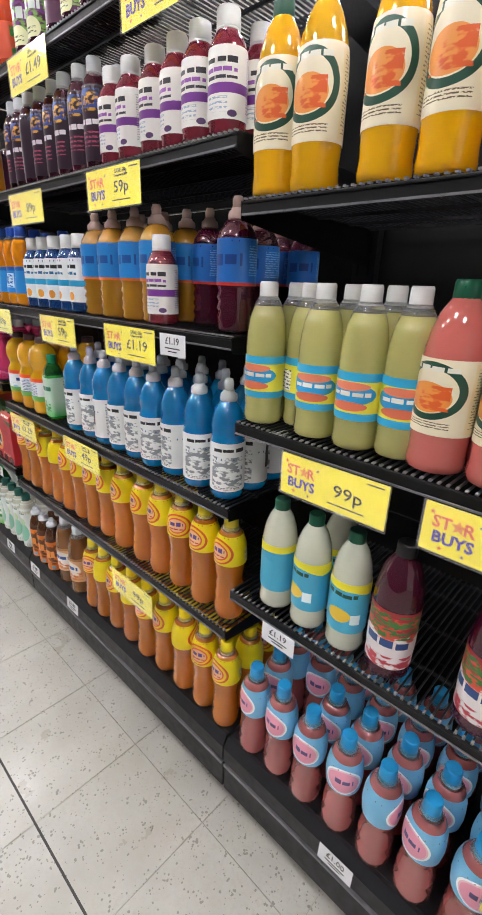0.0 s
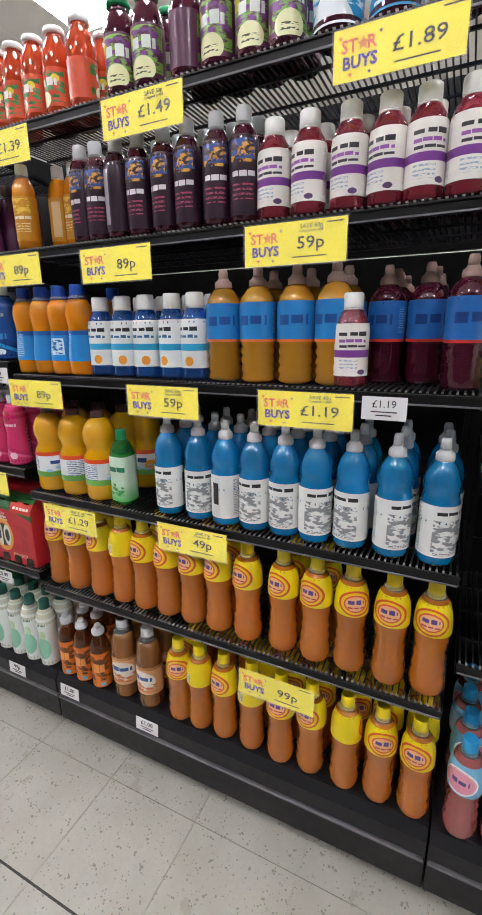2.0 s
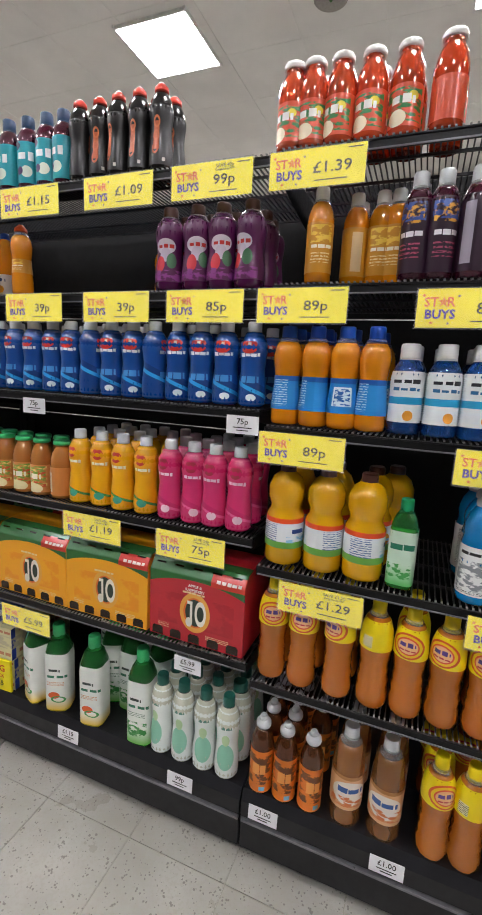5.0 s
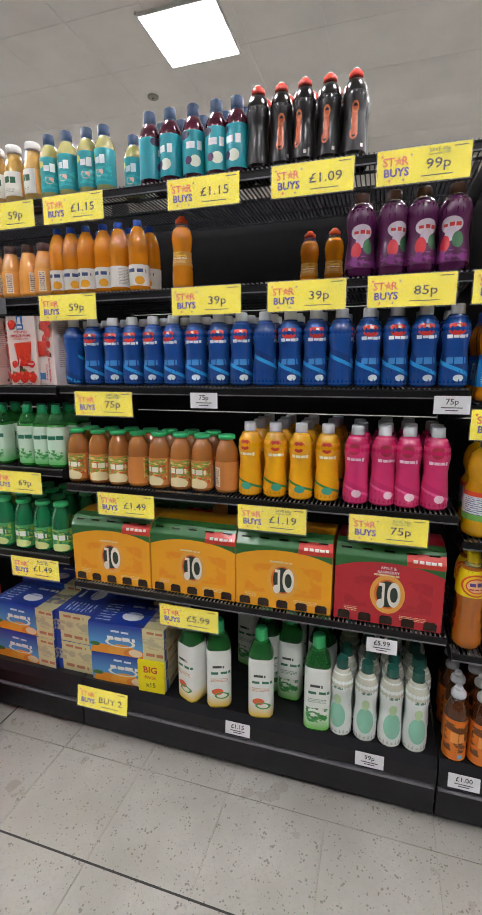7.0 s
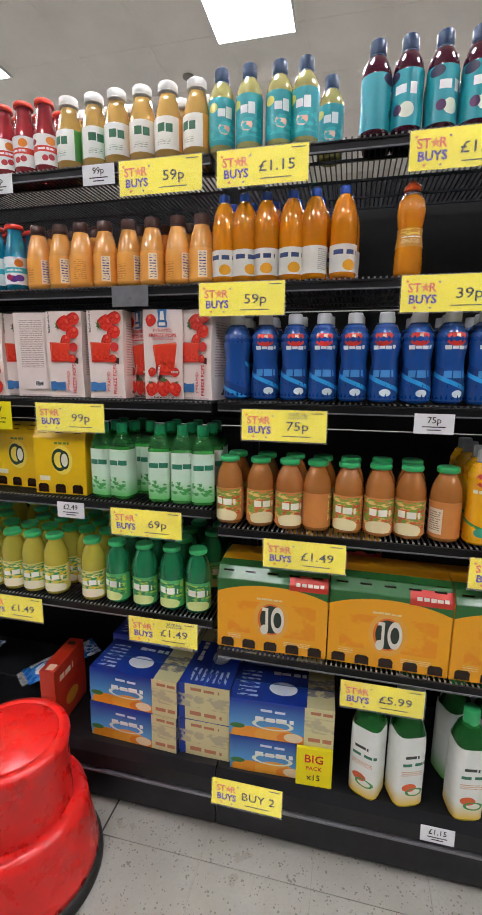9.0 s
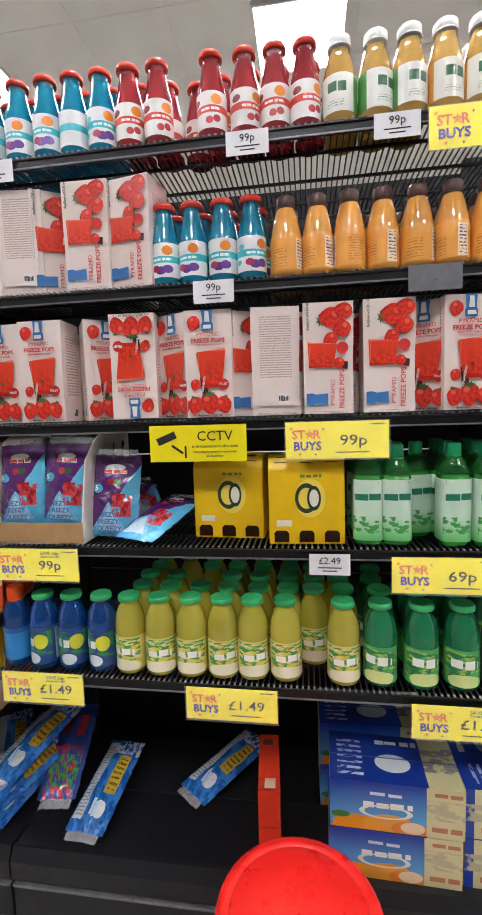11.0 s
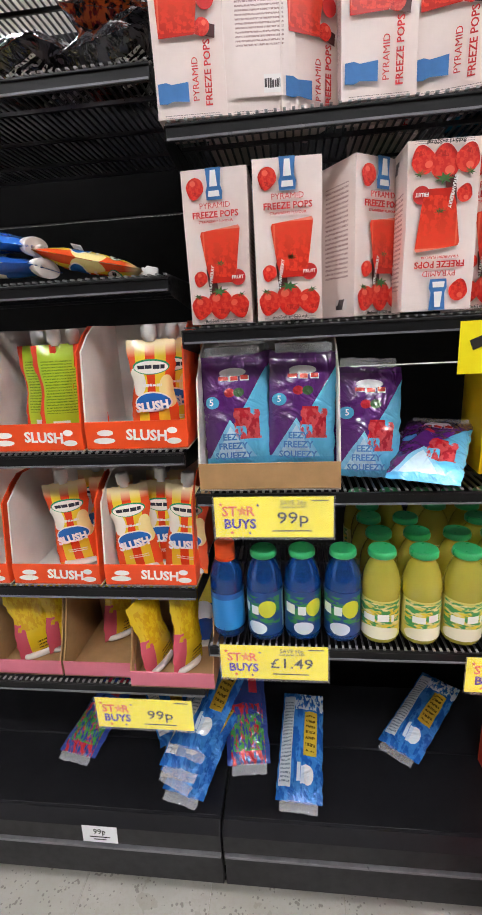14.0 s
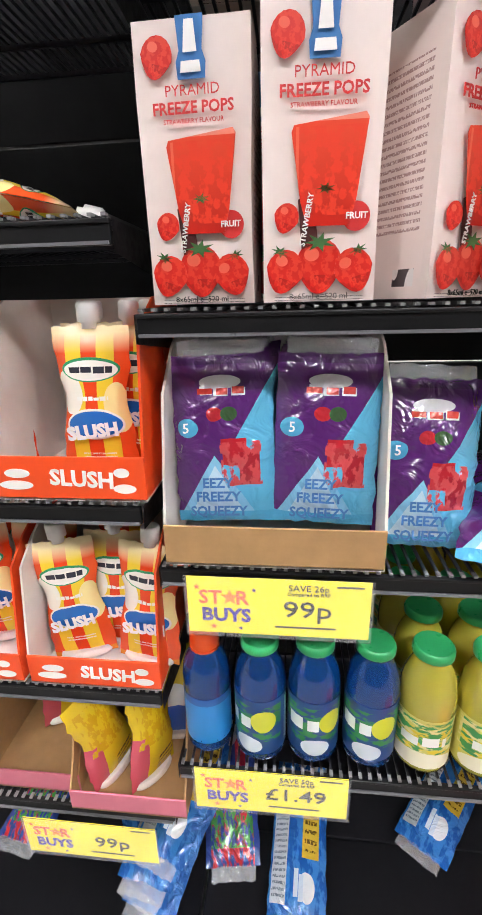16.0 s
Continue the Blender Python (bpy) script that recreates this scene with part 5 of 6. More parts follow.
# ---- juice bottle packs ----
def pack_mat(name, base, side):
    return printed(name, base, [("blot", 0, .1, 1, .6, side, 3), ("rect", 0, .62, 1, 1, "#2a6a33"), ("oval", .5, .3, .78, .5, base), ("blot", .1, .2, .9, .6, side, 4), ("rect", .66, .78, 1, .93, "#d33a2e"),
        ("glyph", .7, .82, .96, .88, "#f3e6d8", 8), ("oval", .5, .4, .16, .25, "#f2b04a"), ("oval", .5, .4, .12, .19, "#e9742c"), ("oval", .5, .4, .1, .17, "#27352a"), ("ring", .56, .4, .06, .16, .4, "#f2ecdf"), ("rect", .45, .26, .475, .54, "#f2ecdf"), ("oval", .44, .27, .035, .06, "#f2ecdf"), ("rect", .42, .5, .475, .54, "#f2ecdf"),
        ("glyph", .36, .62, .6, .66, "#f3d9a8", 8), ("lines", .1, .12, .22, .18, "#f6e2b0", 40), ("lines", .62, .1, .86, .15, "#f6e2b0", 50), ("rect", 2, 0, 3, 1, base), ("rect", 2, .0, 3, .3, "#2a6a33")], .4)


AMBERCAP = plain("brown_bottle_glass", "#2a1408", .15, 0, .2, 30, 0)


def juice_pack(w, h, d, mat, n, text, grp):
    t = thing("juice_multipack", text, "multipack", grp)
    b = bmesh.new()
    uv = b.loops.layers.uv.new()
    prof = [(0, 0), (0, h * .84), (d * .12, h * .97), (d * .5, h), (d * .88, h * .97), (d, h * .84), (d, 0)]
    sides = []
    for s in (-1, 1):
        sides.append([b.verts.new((s * w / 2, y, z)) for y, z in prof])
    for i in range(len(prof) - 1):
        f = b.faces.new((sides[0][i], sides[1][i], sides[1][i + 1], sides[0][i + 1]))
        for lp, (u, (y, z)) in zip(f.loops, ((0, prof[i]), (1, prof[i]), (1, prof[i + 1]), (0, prof[i + 1]))):
            top = z > h * .96 and i in (2, 3)
            lp[uv].uv = (u * .999 + (2 if i in (2, 3) else 0), (y / d) if i in (2, 3) else z / h)
    for k, s in enumerate(sides):
        f = b.faces.new(s if k else s[::-1])
        for lp in f.loops:
            lp[uv].uv = (1.05 + lp.vert.co.y / d * .9, lp.vert.co.z / h)
    bmesh.ops.recalc_face_normals(b, faces=b.faces)
    bmesh.ops.bevel(b, geom=b.edges[:], offset=.002, segments=1, affect="EDGES")
    part("carton", b, mat, t)
    slot = flat_shape([(-.018, 0), (.018, 0), (.018, .02), (.012, .026), (-.012, .026), (-.018, .02)], AMBERCAP, "bottle_window")
    rim = flat_shape([(-.021, 0), (.021, 0), (.021, .022), (.014, .03), (-.014, .03), (-.021, .022)], mat, "window_rim", .0015)
    k = w / n / .061
    for i in range(n):
        x = -w / 2 + w * (i + .5) / n
        part("bottle_window", slot, None, t, "dark bottle showing through window", Matrix.Translation((x, -.0016, .004)) @ Matrix.Diagonal((k, 1, 1, 1)))
        part("top_opening", slot, None, t, "", Matrix.Translation((x, d * .07, h * .915)) @ Matrix.Rotation(radians(-42), 4, "X") @ Matrix.Diagonal((k * .8, 1, .7, 1)))
    return t


PK_O, PK_R = pack_mat("orange_pack_print", "#f8ac1c", "#f49a14"), pack_mat("red_pack_print", "#c32a36", "#b42230")
po = juice_pack(.302, .242, .2, PK_O, 5, "orange juice bottle multipack in printed card", "juice multipacks")
po.matrix_basis = pose(-2.345, .012, SH["C"][4], 0, 0, 1)
copy_thing(po, pose(-2.04, .014, SH["C"][4], 0, 0, -1))
copy_thing(po, pose(-1.735, .012, SH["C"][4], 0, 0, .5))
copy_thing(po, pose(-2.2, .22, SH["C"][4] + .004, 0, 0, .5))
pr = juice_pack(.302, .242, .2, PK_R, 5, "red apple raspberry bottle multipack in printed card", "juice multipacks")
pr.matrix_basis = pose(-1.425, .012, SH["C"][4], 0, 0, -1)
part("lettering", lettering("APPLE &", .012, INK_W), None, pr, "", pose(0, -.002, .178))
part("lettering", lettering("RASPBERRY", .012, INK_W), None, pr, "", pose(0, -.002, .165))
PK_Y = printed("yellow_pack_print", "#f1c40f", [("oval", .55, .52, .2, .22, "#f6dc5a"), ("ring", .5, .52, .15, .17, .3, "#27402c"), ("oval", .6, .52, .09, .14, "#efe9dc"), ("ring", .6, .52, .09, .14, .3, "#1c3a2c"), ("rect", .1, .2, .3, .27, "#efe8d8"), ("glyph", .4, .74, .7, .8, "#5f8a3a", 6)], .4)
py = juice_pack(.165, .195, .125, PK_Y, 3, "yellow tropical juice bottle multipack in card", "yellow juice packs")
py.matrix_basis = pose(-2.975, .02, SH["D"][3], 0, 0, 2)
copy_thing(py, pose(-3.155, .06, SH["D"][3] + .001, 0, 0, -3))

# ---- blue juice pouch cartons ----
CAPRI = printed("blue_juice_carton", "#1d3f9e", [("fade", .95, .25, "#5fa8dc"), ("band", 0, .04, "#e8962a"), ("oval", .2, .1, .18, .2, "#ef9a2a"), ("oval", .45, .12, .2, .24, "#f0a63a"), ("oval", .6, .1, .14, .16, "#e8882a"), ("oval", .08, .28, .07, .07, "#3f7a3a"), ("oval", .62, .13, .09, .12, "#f1d9b4"),
    ("glyph", .22, .44, .62, .62, "#f2f4ee", 6), ("ring", .42, .4, .2, .14, .2, "#e9ecd8"), ("glyph", .26, .7, .54, .82, "#d9e2ee", 3),
    ("rect", .72, 0, 1, 1, "#d8cf9c"), ("blot", .72, .35, 1, .75, "#c0b794", 4), ("glyph", .74, .08, .98, .24, "#c07a58", 3), ("glyph", .74, .8, .98, .92, "#c07a58", 3),
    ("rect", 1, 0, 2, 1, "#d8cf9c"), ("rect", 1, 0, 1.12, 1, "#1d3f9e"), ("blot", 1, .35, 2, .7, "#bdb492", 3), ("glyph", 1.15, .08, 1.85, .26, "#c07a58", 4), ("glyph", 1.2, .78, 1.8, .92, "#c07a58", 4),
    ("rect", 2, 0, 3, 1, "#1b3a98"), ("oval", 2.5, .4, .14, .18, "#eef0f2"), ("glyph", 2.36, .75, 2.72, .9, "#f0f2ea", 6), ("lines", 2.06, .1, 2.26, .85, "#c5d3ea", 9), ("rect", 2.74, 0, 3, 1, "#d8cf9c"), ("blot", 2.74, .3, 3, .8, "#8f8a86", 8)], .3)
cap_me = carton_mesh(.3, .16, .122, CAPRI, "carton", dent=.002)


def juice_carton(x, y, z, turn=0):
    t = thing("juice_carton", "blue carton of orange juice pouches, cream ends", "carton", "juice pouch cartons", at=pose(x, y, z, 0, 0, turn))
    part("carton", cap_me, None, t)
    part("flap_line", boxmesh(-.148, .078, .1222, .148, .0805, .1227), INK_B, t)
    return t


for z in (BASE, BASE + .125):
    juice_carton(-2.785 + .004 * (z > .3), .035, z, -2)
    juice_carton(-2.31, .02 if z > .3 else .028, z + .001, 3)
    juice_carton(-2.468, .19, z, 90)
    juice_carton(-2.8, .23, z, 1)
    juice_carton(-2.36, .21, z, -2)
big = thing("big_pack_band", "yellow big pack panel on juice carton", "carton panel", at=pose(-2.212, .014, BASE + .003, 0, 0, 3))
part("panel", boxmesh(-.05, 0, 0, .052, .01, .124, .002), YELLOW, big)
part("lettering", lettering("BIG", .036, INK_R, bold=.01), None, big, "", pose(0, -.001, .09))
part("lettering", lettering("PACK", .018, INK_R), None, big, "", pose(0, -.001, .06))
part("lettering", lettering("x15", .026, INK), None, big, "", pose(0, -.001, .03))

REDBOX = printed("red_carton_print", "#d83a24", [("rect", .1, .55, .9, .58, "#b82a1a"), ("rect", .1, .3, .9, .33, "#b82a1a"), ("rect", 2.2, .5, 2.7, .9, "#3a3422"), ("rect", 2.3, .05, 2.8, .25, "#e8c9b0"), ("glyph", 1.1, .7, 1.6, .86, "#f0d4bc", 4), ("oval", 1.5, .3, .2, .12, "#e8a23a")], .3)
t = thing("red_carton", "tall narrow red carton standing on base deck", "carton", at=pose(-3.075, .02, BASE, 0, 0, 4))
part("carton", carton_mesh(.052, .19, .215, REDBOX, dent=.002), None, t)
part("flap", boxmesh(-.026, .04, .2152, .026, .15, .2162), REDBOX, t)

# ---- soft packs ----
def pouch_mesh(w, h, thick, mat, waist=0.0, wrinkle=.004, seed=0.0, nx=12, nz=16, name="pouch", back=None):
    """A filled film pack, upright, centred on y = 0, with crimped ends."""
    b = bmesh.new()
    uv = b.loops.layers.uv.new()
    for side in (-1, 1):
        g = []
        for j in range(nz + 1):
            v = j / nz
            row = []
            ww = w * (1 - waist * math.exp(-((v - .55) / .16) ** 2))
            for i in range(nx + 1):
                u = i / nx
                f = (max(0, math.sin(math.pi * u)) ** .55) * (max(0, math.sin(math.pi * min(1, max(0, (v - .03) / .94)))) ** .45)
                n = noise.noise((u * 5 + seed, v * 6, side * 3 + seed)) + .6 * noise.noise((u * 13, v * 11 + seed, side))
                edge = .004 * noise.noise((v * 14 + seed, u * 14, 9)) if i in (0, nx) or j in (0, nz) else 0
                row.append(b.verts.new((ww * (u - .5) + edge, side * thick / 2 * f + wrinkle * n * f + side * .0004, h * v + edge)))
            g.append(row)
        for j in range(nz):
            for i in range(nx):
                q = [(i, j), (i + 1, j), (i + 1, j + 1), (i, j + 1)]
                if side > 0:
                    q = q[::-1]
                f = b.faces.new([g[c][a] for a, c in q])
                for lp, (a, c) in zip(f.loops, q):
                    lp[uv].uv = (a / nx, c / nz)
    return finish(b, name, mat, flat=False)


V_BAG = printed("purple_ice_pop_bag", "#5c2272", [("slant", -1.0, -.12, "#63bfe6"), ("peak", .42, .42, .95, "#8fcfee"), ("peak", .42, .36, 1.1, "#cfe9f6"), ("band", 0, .07, "#58b4e0"), ("rect", .5, .36, .74, .52, "#c2202e"), ("rect", .66, .24, .86, .44, "#a81c2c"),
    ("blot", .48, .24, .88, .5, "#d84a50", 14), ("oval", .5, .84, .2, .04, "#ece8ee"), ("peak", .5, .0, 1, "#cfe9f6"), ("glyph", .26, .745, .74, .83, "#e8e2ea", 5), ("glyph", .27, .752, .73, .823, "#d23a34", 5), ("oval", .44, .66, .08, .04, "#c22a36"), ("oval", .58, .66, .08, .04, "#3a5a34"),
    ("oval", .16, .58, .11, .055, "#58b4e0"), ("band", .94, 1, "#4a1c5c")], .16)
crinkle(V_BAG)
FILM = film_mat()


def ice_bag(m, seed, words=True):
    t = thing("ice_pop_bag", "shiny purple and blue ice pop bag", "ice pop bag", "purple ice pop bags", at=m)
    part("bag", pouch_mesh(.118, .198, .042, V_BAG, wrinkle=.01, seed=seed), None, t)
    part("seal", pouch_mesh(.1, .02, .004, FILM, wrinkle=.003, seed=seed + 2, nx=10, nz=3), None, t, "clear crimped end seal", pose(0, 0, .193))
    if words:
        for s, z in (("EEZY", .052), ("FREEZY", .036), ("SQUEEZY", .019)):
            part("lettering", lettering(s, .0155, INK_B, bold=.03), None, t, "", pose(-.006, -.0262, z, -3))
        part("lettering", lettering("5", .016, INK_W, bold=.01), None, t, "", pose(-.04, -.0225, .115, -3))
    return t


KRAFT = plain("brown_cardboard", "#b08a5c", .75, 0, .1, 30, .08)
CREAM = plain("white_lined_card", "#e9e2da", .6, 0, .06, 20)
ORCARD = plain("orange_printed_card", "#f4511c", .4, 0, .05, 15, .03)
PKCARD = plain("pink_printed_card", "#d8788a", .5, 0, .06, 15, .03)


def tray(m, w, d, h, lip, inner, outer, text, grp, words="", slope=.55, sidecol=None):
    """An open-fronted display tray: base, back, two shaped sides, front lip."""
    t = thing("display_tray", text, "display tray", grp, at=m)
    e = .003
    part("base", boxmesh(-w / 2, 0, 0, w / 2, d, e), inner, t)
    part("back", boxmesh(-w / 2, d - e, e, w / 2, d, h), inner, t)
    for s in (-1, 1):
        pts = [(e, e), (e, lip), (d * .12, h * slope), (d * .3, h * .93), (d * .45, h), (d - e, h), (d - e, e)]
        b = bmesh.new()
        ra = [b.verts.new((s * w / 2, y, z)) for y, z in pts]
        rb = [b.verts.new((s * (w / 2 - e), y, z)) for y, z in pts]
        for i in range(len(pts)):
            j = (i + 1) % len(pts)
            b.faces.new((ra[i], ra[j], rb[j], rb[i]))
        b.faces.new(ra), b.faces.new(rb[::-1])
        bmesh.ops.recalc_face_normals(b, faces=b.faces)
        part("side", b, inner if s < 0 else (sidecol or inner), t)
    part("front_lip", boxmesh(-w / 2, 0, 0, w / 2, e, lip, .0008), outer, t)
    if words:
        part("lettering", lettering(words, .026, INK_W, bold=.03), None, t, "", pose(.02, -.001, lip * .5, 0, 3, 0))
        for x, z, sx in ((-.055, .62, .03), (-.058, .35, .04), (.066, .66, .018), (.068, .3, .026)):
            part("print_bar", flat_shape(oval_outline(sx / 2, .0055), INK_W, "print_bar"), None, t, "", pose(x, -.0003, lip * z))
    return t


z3 = SH["D"][3]
tray(pose(-3.61, -.004, z3), .246, .3, .255, .05, CREAM, KRAFT, "brown cardboard tray holding purple ice pop bags", "", slope=.75)
for i in range(4):
    for k, x in enumerate((-3.666, -3.554)):
        ice_bag(pose(x + .002 * i, .045 + i * .052, z3 + .034, -9 - 2 * i, 2 if k else -2, 0), i * 3.1 + k, i == 0)
ice_bag(pose(-3.438, .05, z3 + .004, -12, 3, 4), 11.3)
ice_bag(pose(-3.36, -.022, z3 + .018, -72, 0, -24), 13.9, False)
ice_bag(pose(-3.38, .12, z3 + .02, -65, 0, 30), 17.2, False)

SQ = printed("slush_pouch_print", "#f8d43a", [("rect", .0, 0, .18, 1, "#ef5a2a"), ("rect", .4, 0, .6, 1, "#ee4a20"), ("rect", .82, 0, 1, 1, "#ef5a2a"), ("oval", .16, .6, .2, .14, "#f7efe0"), ("oval", .86, .5, .18, .16, "#fbe9a0"), ("fade", .84, .96, "#fbe6b4"), ("oval", .5, .74, .4, .075, "#3aa06a"), ("oval", .5, .735, .37, .062, "#f8f4ea"), ("glyph", .2, .705, .8, .765, "#3a3a44", 6), ("glyph", .24, .54, .76, .58, "#f8f4ea", 9),
    ("oval", .5, .4, .42, .1, "#f6f2e8"), ("oval", .5, .4, .39, .085, "#2a6fc0"), ("lines", .3, .17, .75, .21, "#f6efe0", 40), ("band", 0, .05, "#e88a2a")], .22)
SQB = printed("slush_pouch_back_print", "#b7d332", [("rect", .0, 0, .12, 1, "#e6431e"), ("rect", .88, 0, 1, 1, "#e6431e"), ("lines", .18, .3, .84, .85, "#6a8a1e", 34), ("rect", .3, .06, .66, .22, "#eef0e4"), ("lines", .3, .06, .66, .22, "#2c2c2c", 3)], .22)
YP = printed("yellow_pouch_print", "#e8c421", [("rect", 0, 0, .3, .5, "#d65a6a"), ("blot", .1, .4, .9, .9, "#d8a81a", 10), ("lines", .5, .05, .9, .25, "#5a4a1a", 20)], .22)
BLUEP = printed("blue_pouch_print", "#2a62b8", [("band", .6, 1, "#e6d24a"), ("oval", .5, .5, .3, .14, "#e9eef2"), ("oval", .5, .25, .3, .16, "#1f54a8")], .22)
SQ_ME, SQB_ME, YP_ME, BL_ME = (pouch_mesh(.088, .18, .034, m, waist=.2, wrinkle=.003, seed=s) for m, s in ((SQ, 2.), (SQB, 4.), (YP, 6.), (BLUEP, 8.)))
SPOUT = lathe([(.0085, 0), (.0085, .006), (.0125, .008), (.0125, .026), (.0105, .029)], 14, name="cap", mat=CAPS["white"])

GUSSET = lathe([(.036, 0.001), (.037, .004), (.034, .012)], 20, name="gusset", mat=CREAM, depth=.42)


def slush_pouch(m, kind="front"):
    me = {"front": SQ_ME, "back": SQB_ME, "yellow": YP_ME, "blue": BL_ME}[kind]
    text = {"front": "red and yellow striped slush pouch, white cap", "back": "green-backed slush pouch, white cap", "yellow": "yellow and pink drink pouch, white cap", "blue": "blue drink pouch with white cap"}[kind]
    t = thing("drink_pouch", text, "drink pouch", "drink pouches", at=m)
    part("pouch", me, None, t)
    part("cap", SPOUT, None, t, "white screw cap", pose(0, 0, .177))
    part("gusset", GUSSET, None, t, "pale foil base")
    if kind == "front":
        part("lettering", lettering("SLUSH", .021, INK_W, bold=.05), None, t, "", pose(0, -.0215, .064, 0, -6, 0))
    return t


zE = SH["E"]
for x in (-3.84, -4.03, -4.22):
    tray(pose(x, -.003, zE[3]), .184, .2, .215, .052, CREAM, ORCARD, "orange and white card slush display tray", "slush trays", "SLUSH", .8, ORCARD)
    tray(pose(x - .005, -.003, zE[4]), .18, .2, .205, .045, CREAM, ORCARD, "orange and white card slush display tray", "slush trays", "SLUSH", .8, ORCARD)
for x, y, r, k in ((-3.815, .045, 2, "front"), (-3.79, .1, -8, "front"), (-3.845, .13, 5, "front"), (-3.775, .14, 0, "front"),
                   (-4.0, .06, 10, "back"), (-3.965, .075, 30, "back"), (-4.045, .08, 0, "back"), (-4.0, .13, 0, "front"), (-4.2, .08, 0, "back")):
    slush_pouch(pose(x, y, zE[3] + .006, -4, 0, r), k)
for x, y, r, k, ry in ((-3.878, .05, 10, "front", -6), (-3.832, .075, 0, "front", 0), (-3.785, .045, -6, "front", 4), (-3.84, .14, 0, "front", 0), (-3.955, .1, 24, "front", 4), (-4.02, .075, 12, "front", -5), (-4.0, .15, 0, "front", 0)):
    slush_pouch(pose(x, y, zE[4] + .006, -4, ry, r), k)
for x, kx in ((-3.822, .175), (-3.985, .16), (-4.15, .16)):
    tray(pose(x, -.012 if x > -3.9 else .01, zE[5]), kx, .2, .19, .036, KRAFT, PKCARD, "pink-edged brown card display tray", "pink card trays", "", .4)
for x, y, r, k, ry in ((-3.862, .05, 65, "yellow", -8), (-3.8, .045, 60, "yellow", 6), (-3.775, .12, 10, "blue", 0), (-3.985, .14, 50, "yellow", 5), (-4.1, .1, 50, "yellow", 0), (-4.15, .07, 30, "yellow", -5)):
    slush_pouch(pose(x, y, zE[5] + .006, -4, ry, r), k)
slush_pouch(pose(-3.97, .03, zE[2] + .02, -84, 4, 84), "blue")
slush_pouch(pose(-3.985, .035, zE[2] + .055, -80, -5, 88), "blue")
slush_pouch(pose(-4.0, .06, zE[2] + .05, -102, 0, -76), "front")

IB = printed("blue_ice_pop_bag", "#2466b8", [("blot", 0, 0, 1, 1, "#3f8ad6", 7), ("rect", .04, .1, .3, .95, "#cfd6da"), ("lines", .06, .12, .28, .9, "#7f8a94", 30), ("rect", .56, .36, .86, .78, "#d9b63a"), ("lines", .6, .4, .82, .74, "#6a5218", 18),
    ("oval", .66, .2, .14, .08, "#eef2f4"), ("glyph", .4, .06, .6, .34, "#d8e6f2", 3), ("blot", .3, .8, 1, 1, "#dfe9f2", 12)], .14)
IR = printed("red_ice_pop_bag", "#3a4f9a", [("blot", .1, 0, .9, .5, "#c8343e", 9), ("glyph", .15, .5, .45, .95, "#b8304a", 2), ("glyph", .55, .5, .85, .95, "#c43a50", 2), ("blot", .1, .1, .9, .4, "#4a9a4a", 18)], .14)
for mm in (IB, IR):
    crinkle(mm)


def long_bag(m, mat, seed, w=.11, h=.28):
    t = thing("ice_pop_bag", "glossy blue long ice pop bag lying on deck" if mat is IB else "blue and red long ice pop bag", "ice pop bag", "long ice pop bags", at=m)
    part("bag", pouch_mesh(w, h, .04, mat, wrinkle=.011, seed=seed), None, t)
    part("seal", pouch_mesh(w * .8, .03, .004, FILM, wrinkle=.004, seed=seed + 1, nx=10, nz=3), None, t, "clear crimped end seal", pose(0, 0, -.022))
    return t


zb = BASE + .02
for x, y, z, rx, rz, mat, sd in ((-3.572, .05, zb, -80, -4, IB, 1.), (-3.695, .13, zb + .01, -66, 8, IR, 2.), (-3.315, .2, zb, -84, -38, IB, 3.), (-3.85, .05, zb, -82, -14, IB, 4.), (-3.86, .06, zb + .036, -82, -24, IB, 5.),
                                 (-3.85, .055, zb + .072, -80, -10, IB, 6.), (-3.83, .08, zb + .108, -78, -18, IB, 6.6), (-4.16, .14, zb, -82, -10, IR, 7.), (-3.89, .2, zb, -82, 30, IB, 8.5)):
    long_bag(pose(x, y, z, rx, 0, rz), mat, sd)

# dark film-wrapped packs on the upper shelves of the end bay
DK = printed("black_film_pack", "#17161a", [("blot", 0, 0, 1, 1, "#3a383c", 9), ("blot", .1, .1, .5, .5, "#8a2a22", 6), ("blot", .5, .4, .95, .9, "#c9c6c4", 14), ("lines", .55, .1, .9, .35, "#d8d4cf", 20)], .1)
crinkle(DK)
DR = printed("red_film_pack", "#8a231c", [("blot", 0, 0, 1, 1, "#1d1a1c", 8), ("blot", 0, 0, 1, 1, "#d8602a", 13), ("blot", .3, .2, .9, .8, "#d8d2cc", 16)], .12)
crinkle(DR)
DK_ME = [pouch_mesh(.18, .21, .085, DK, wrinkle=.018, seed=20. + i) for i in range(3)]
DR_ME = [pouch_mesh(.18, .21, .08, DR, wrinkle=.018, seed=30. + i) for i in range(2)]
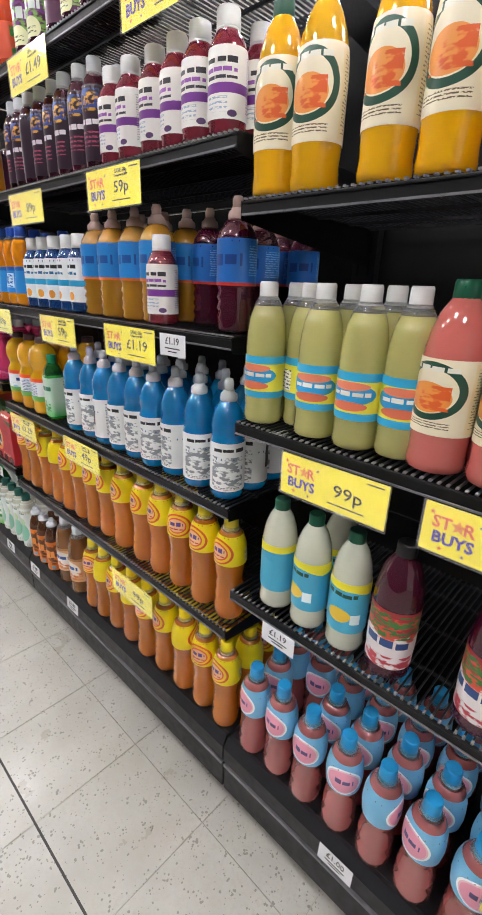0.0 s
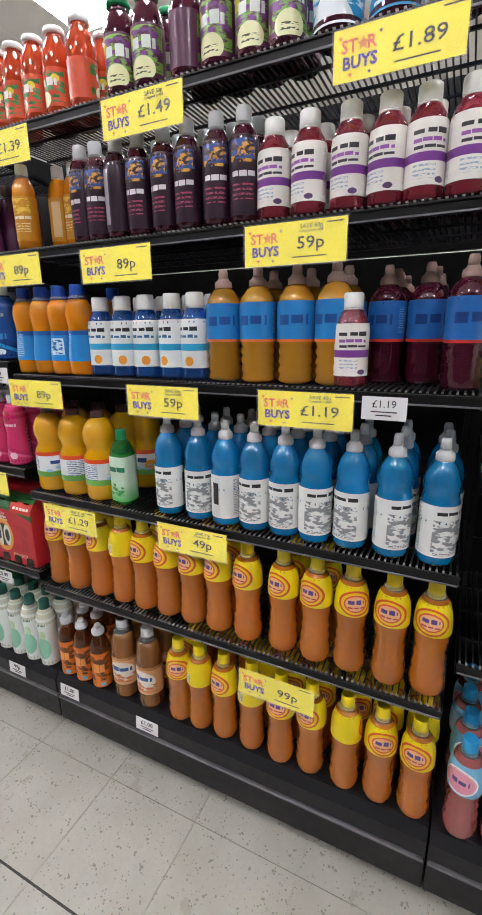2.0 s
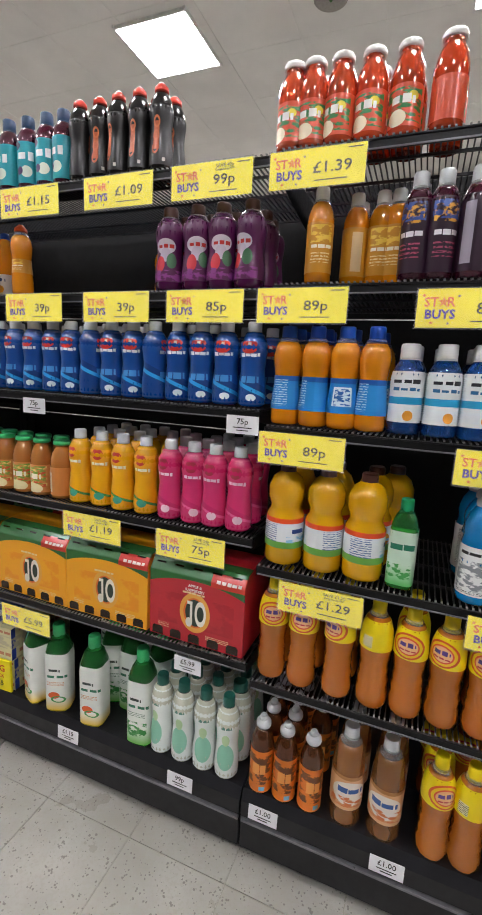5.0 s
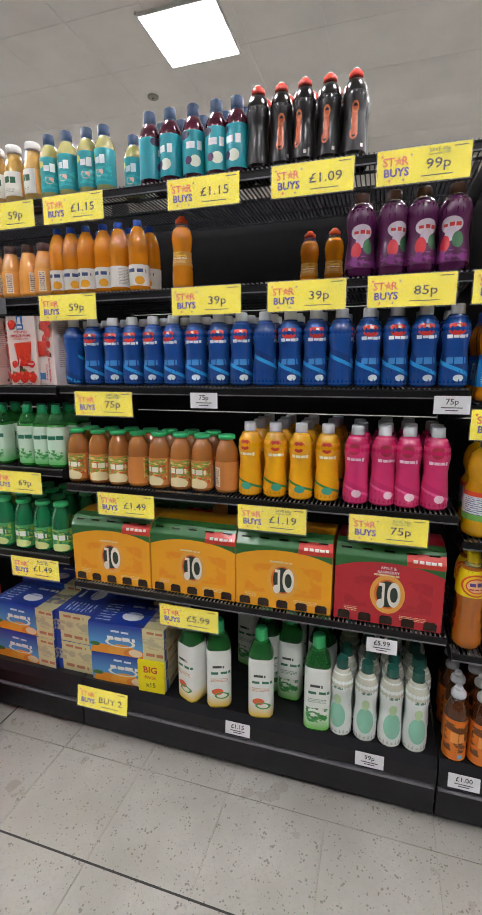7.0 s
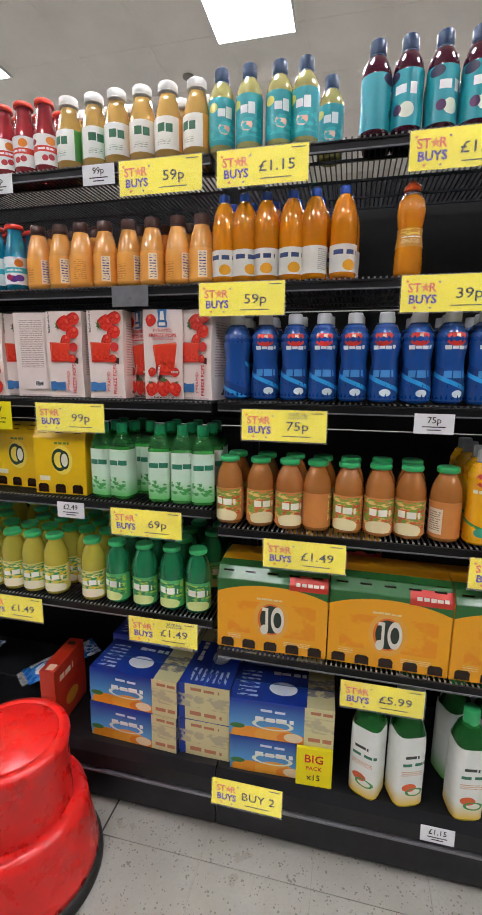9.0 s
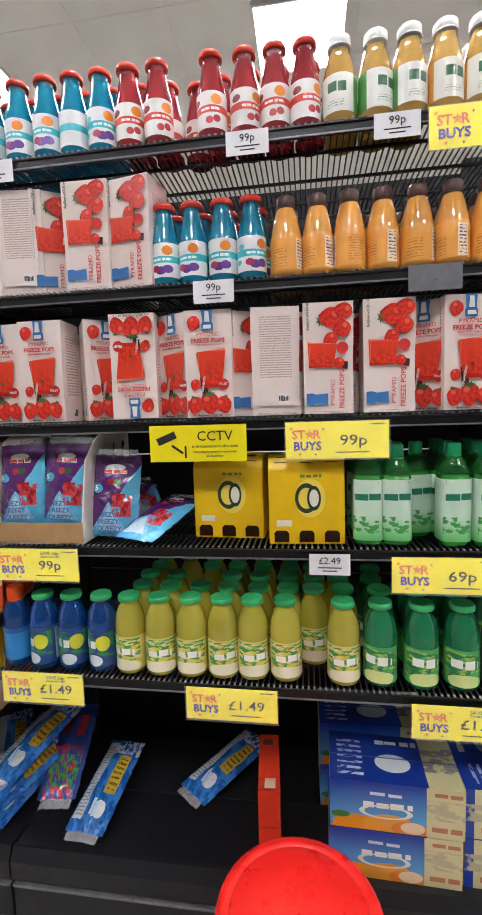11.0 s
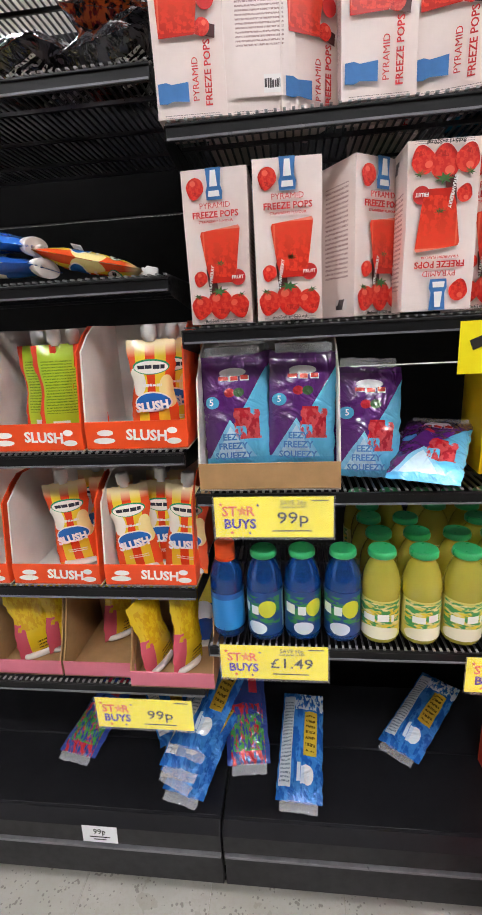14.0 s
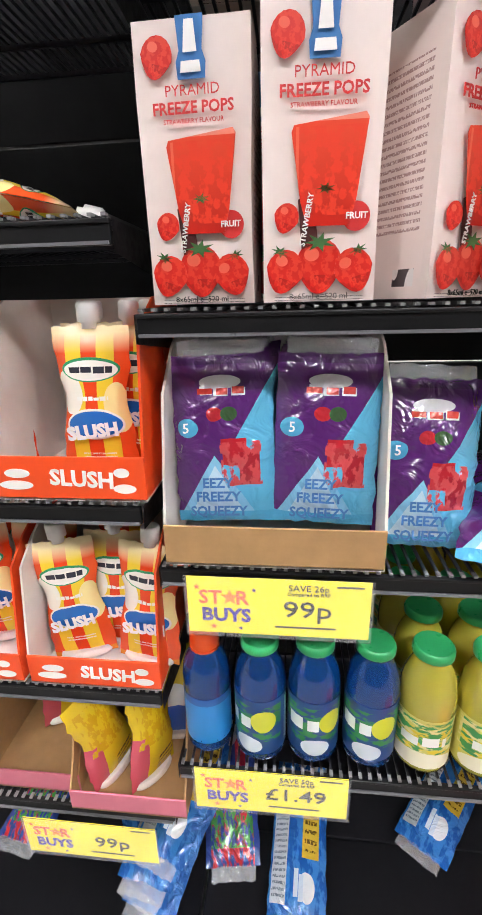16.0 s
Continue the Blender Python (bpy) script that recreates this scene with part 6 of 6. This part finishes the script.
for i in range(26):
    top = i < 13
    zz = (zE[0] if top else zE[1]) + .045 + .05 * ((i % 13) // 5)
    red = i % 4 == 1
    t = thing("film_wrapped_pack", "crumpled shiny dark film-wrapped pack on shelf" if not red else "crumpled red and black film-wrapped pack", "wrapped pack", "film-wrapped packs",
              at=pose(-3.86 - .19 * (i % 5) + rng.uniform(-.03, .03), .02 + .06 * ((i % 13) // 5) + rng.uniform(0, .05), zz, -80 + rng.uniform(-8, 8), rng.uniform(-8, 8), rng.uniform(-40, 40)))
    part("pack", (DR_ME[i % 2] if red else DK_ME[i % 3]), None, t)
    part("seal", pouch_mesh(.15, .02, .003, FILM, wrinkle=.003, seed=40. + i, nx=6, nz=2), None, t, "clear film end", pose(0, 0, .205))

# ---- red kick stool ----
REDP = plain("red_moulded_plastic", "#cf1f1b", .3, 0, .06, 8, .06)
RUBBER = plain("black_rubber", "#141414", .7, 0, .15, 30)
st = thing("kick_stool", "round red plastic kick step stool, black rubber base", "step stool", at=pose(-3.0, -.238, GROUND))
part("rubber_base", lathe([(.218, .0), (.222, .006), (.22, .035), (.212, .042)], 48, name="rubber_base", mat=RUBBER), None, st)
part("lower_body", lathe([(.212, .04), (.21, .06), (.196, .14), (.19, .2), (.184, .225), (.17, .232), (.15, .232)], 48, name="lower_body", mat=REDP), None, st)
part("upper_body", lathe([(.152, .2), (.15, .25), (.146, .36), (.15, .4), (.153, .415), (.15, .428), (.13, .434), (.126, .431)], 48, name="upper_body", mat=REDP), None, st)
part("tread", lathe([(.126, .43), (.122, .434), (.02, .4345)], 40, name="tread", mat=REDP), None, st, "ribbed red top tread")

# ceiling fittings
SPK = plain("grey_speaker_grille", "#a29d96", .7, 0, .1, 60, .1)
for x, y, r in ((-1.73, 2.3, .11), (-3.62, 3.0, .05)):
    t = thing("ceiling_speaker" if r > .1 else "smoke_detector", "round grey speaker grille set in ceiling" if r > .1 else "small round grey smoke detector on ceiling", "ceiling fitting", at=pose(x, y, ZC))
    part("grille", lathe([(r, -.002), (r, -.012), (r * .9, -.016), (.01, -.018)], 32, name="grille", mat=SPK), None, t)
    part("centre", lathe([(.012, -.018), (.008, -.024)], 12, name="centre", mat=INK_G), None, t)
# hanging banner beyond the shelf
HB = plain("red_banner_film", "#e0706a", .4, 0, .15, 10)
t = thing("hanging_banner", "narrow pale red hanging banner strip", "banner", at=pose(-.47, .75, 2.3))
part("strip", boxmesh(-.02, 0, 0, .02, .004, ZC - 2.3, .001), HB, t)
part("edge", boxmesh(-.032, .001, .15, -.022, .003, ZC - 2.3), INK_W, t)

# ---- floor tiles ----
T = .317
Y0, X0 = -.413, -2.835
tile_me = finish(boxmesh(-T / 2 + .0011, -T / 2 + .0011, -.006, T / 2 - .0011, T / 2 - .0011, 0), "tile", FLOOR)
rest = bmesh.new()
for i in range(int((XL - X0) / T) - 1, int((XR - X0) / T) + 1):
    for j in range(int((YF - Y0) / T) - 1, int((YB - Y0) / T) + 1):
        x, y = X0 + (i + .5) * T, Y0 + (j + .5) * T
        if x - T / 2 < XL or x + T / 2 > XR or y - T / 2 < YF or y + T / 2 > YB:
            continue
        if -5.0 < x < 1.6 and -1.9 < y < .2:
            ob = new("tile", tile_me)
            ob.parent = floor_ob
            ob.location = (x, y, GROUND)
        else:
            v = [rest.verts.new((x + a * (T / 2 - .001), y + c * (T / 2 - .001), GROUND)) for a, c in ((-1, -1), (1, -1), (1, 1), (-1, 1))]
            rest.faces.new(v)
tagged(part("tiles_beyond", rest, FLOOR, floor_ob), "", "", "", "stuff")
part("dark_joint", boxmesh(XL, Y0 - .003, GROUND - .005, XR, Y0 + .003, GROUND + .0004), DARKGROUT, floor_ob)
part("dark_joint", boxmesh(X0 - .003, YF, GROUND - .005, X0 + .003, Y0 - .003, GROUND + .0004), DARKGROUT, floor_ob)
part("dark_joint", boxmesh(X0 - .003, Y0 + .003, GROUND - .005, X0 + .003, .2, GROUND + .0004), DARKGROUT, floor_ob)
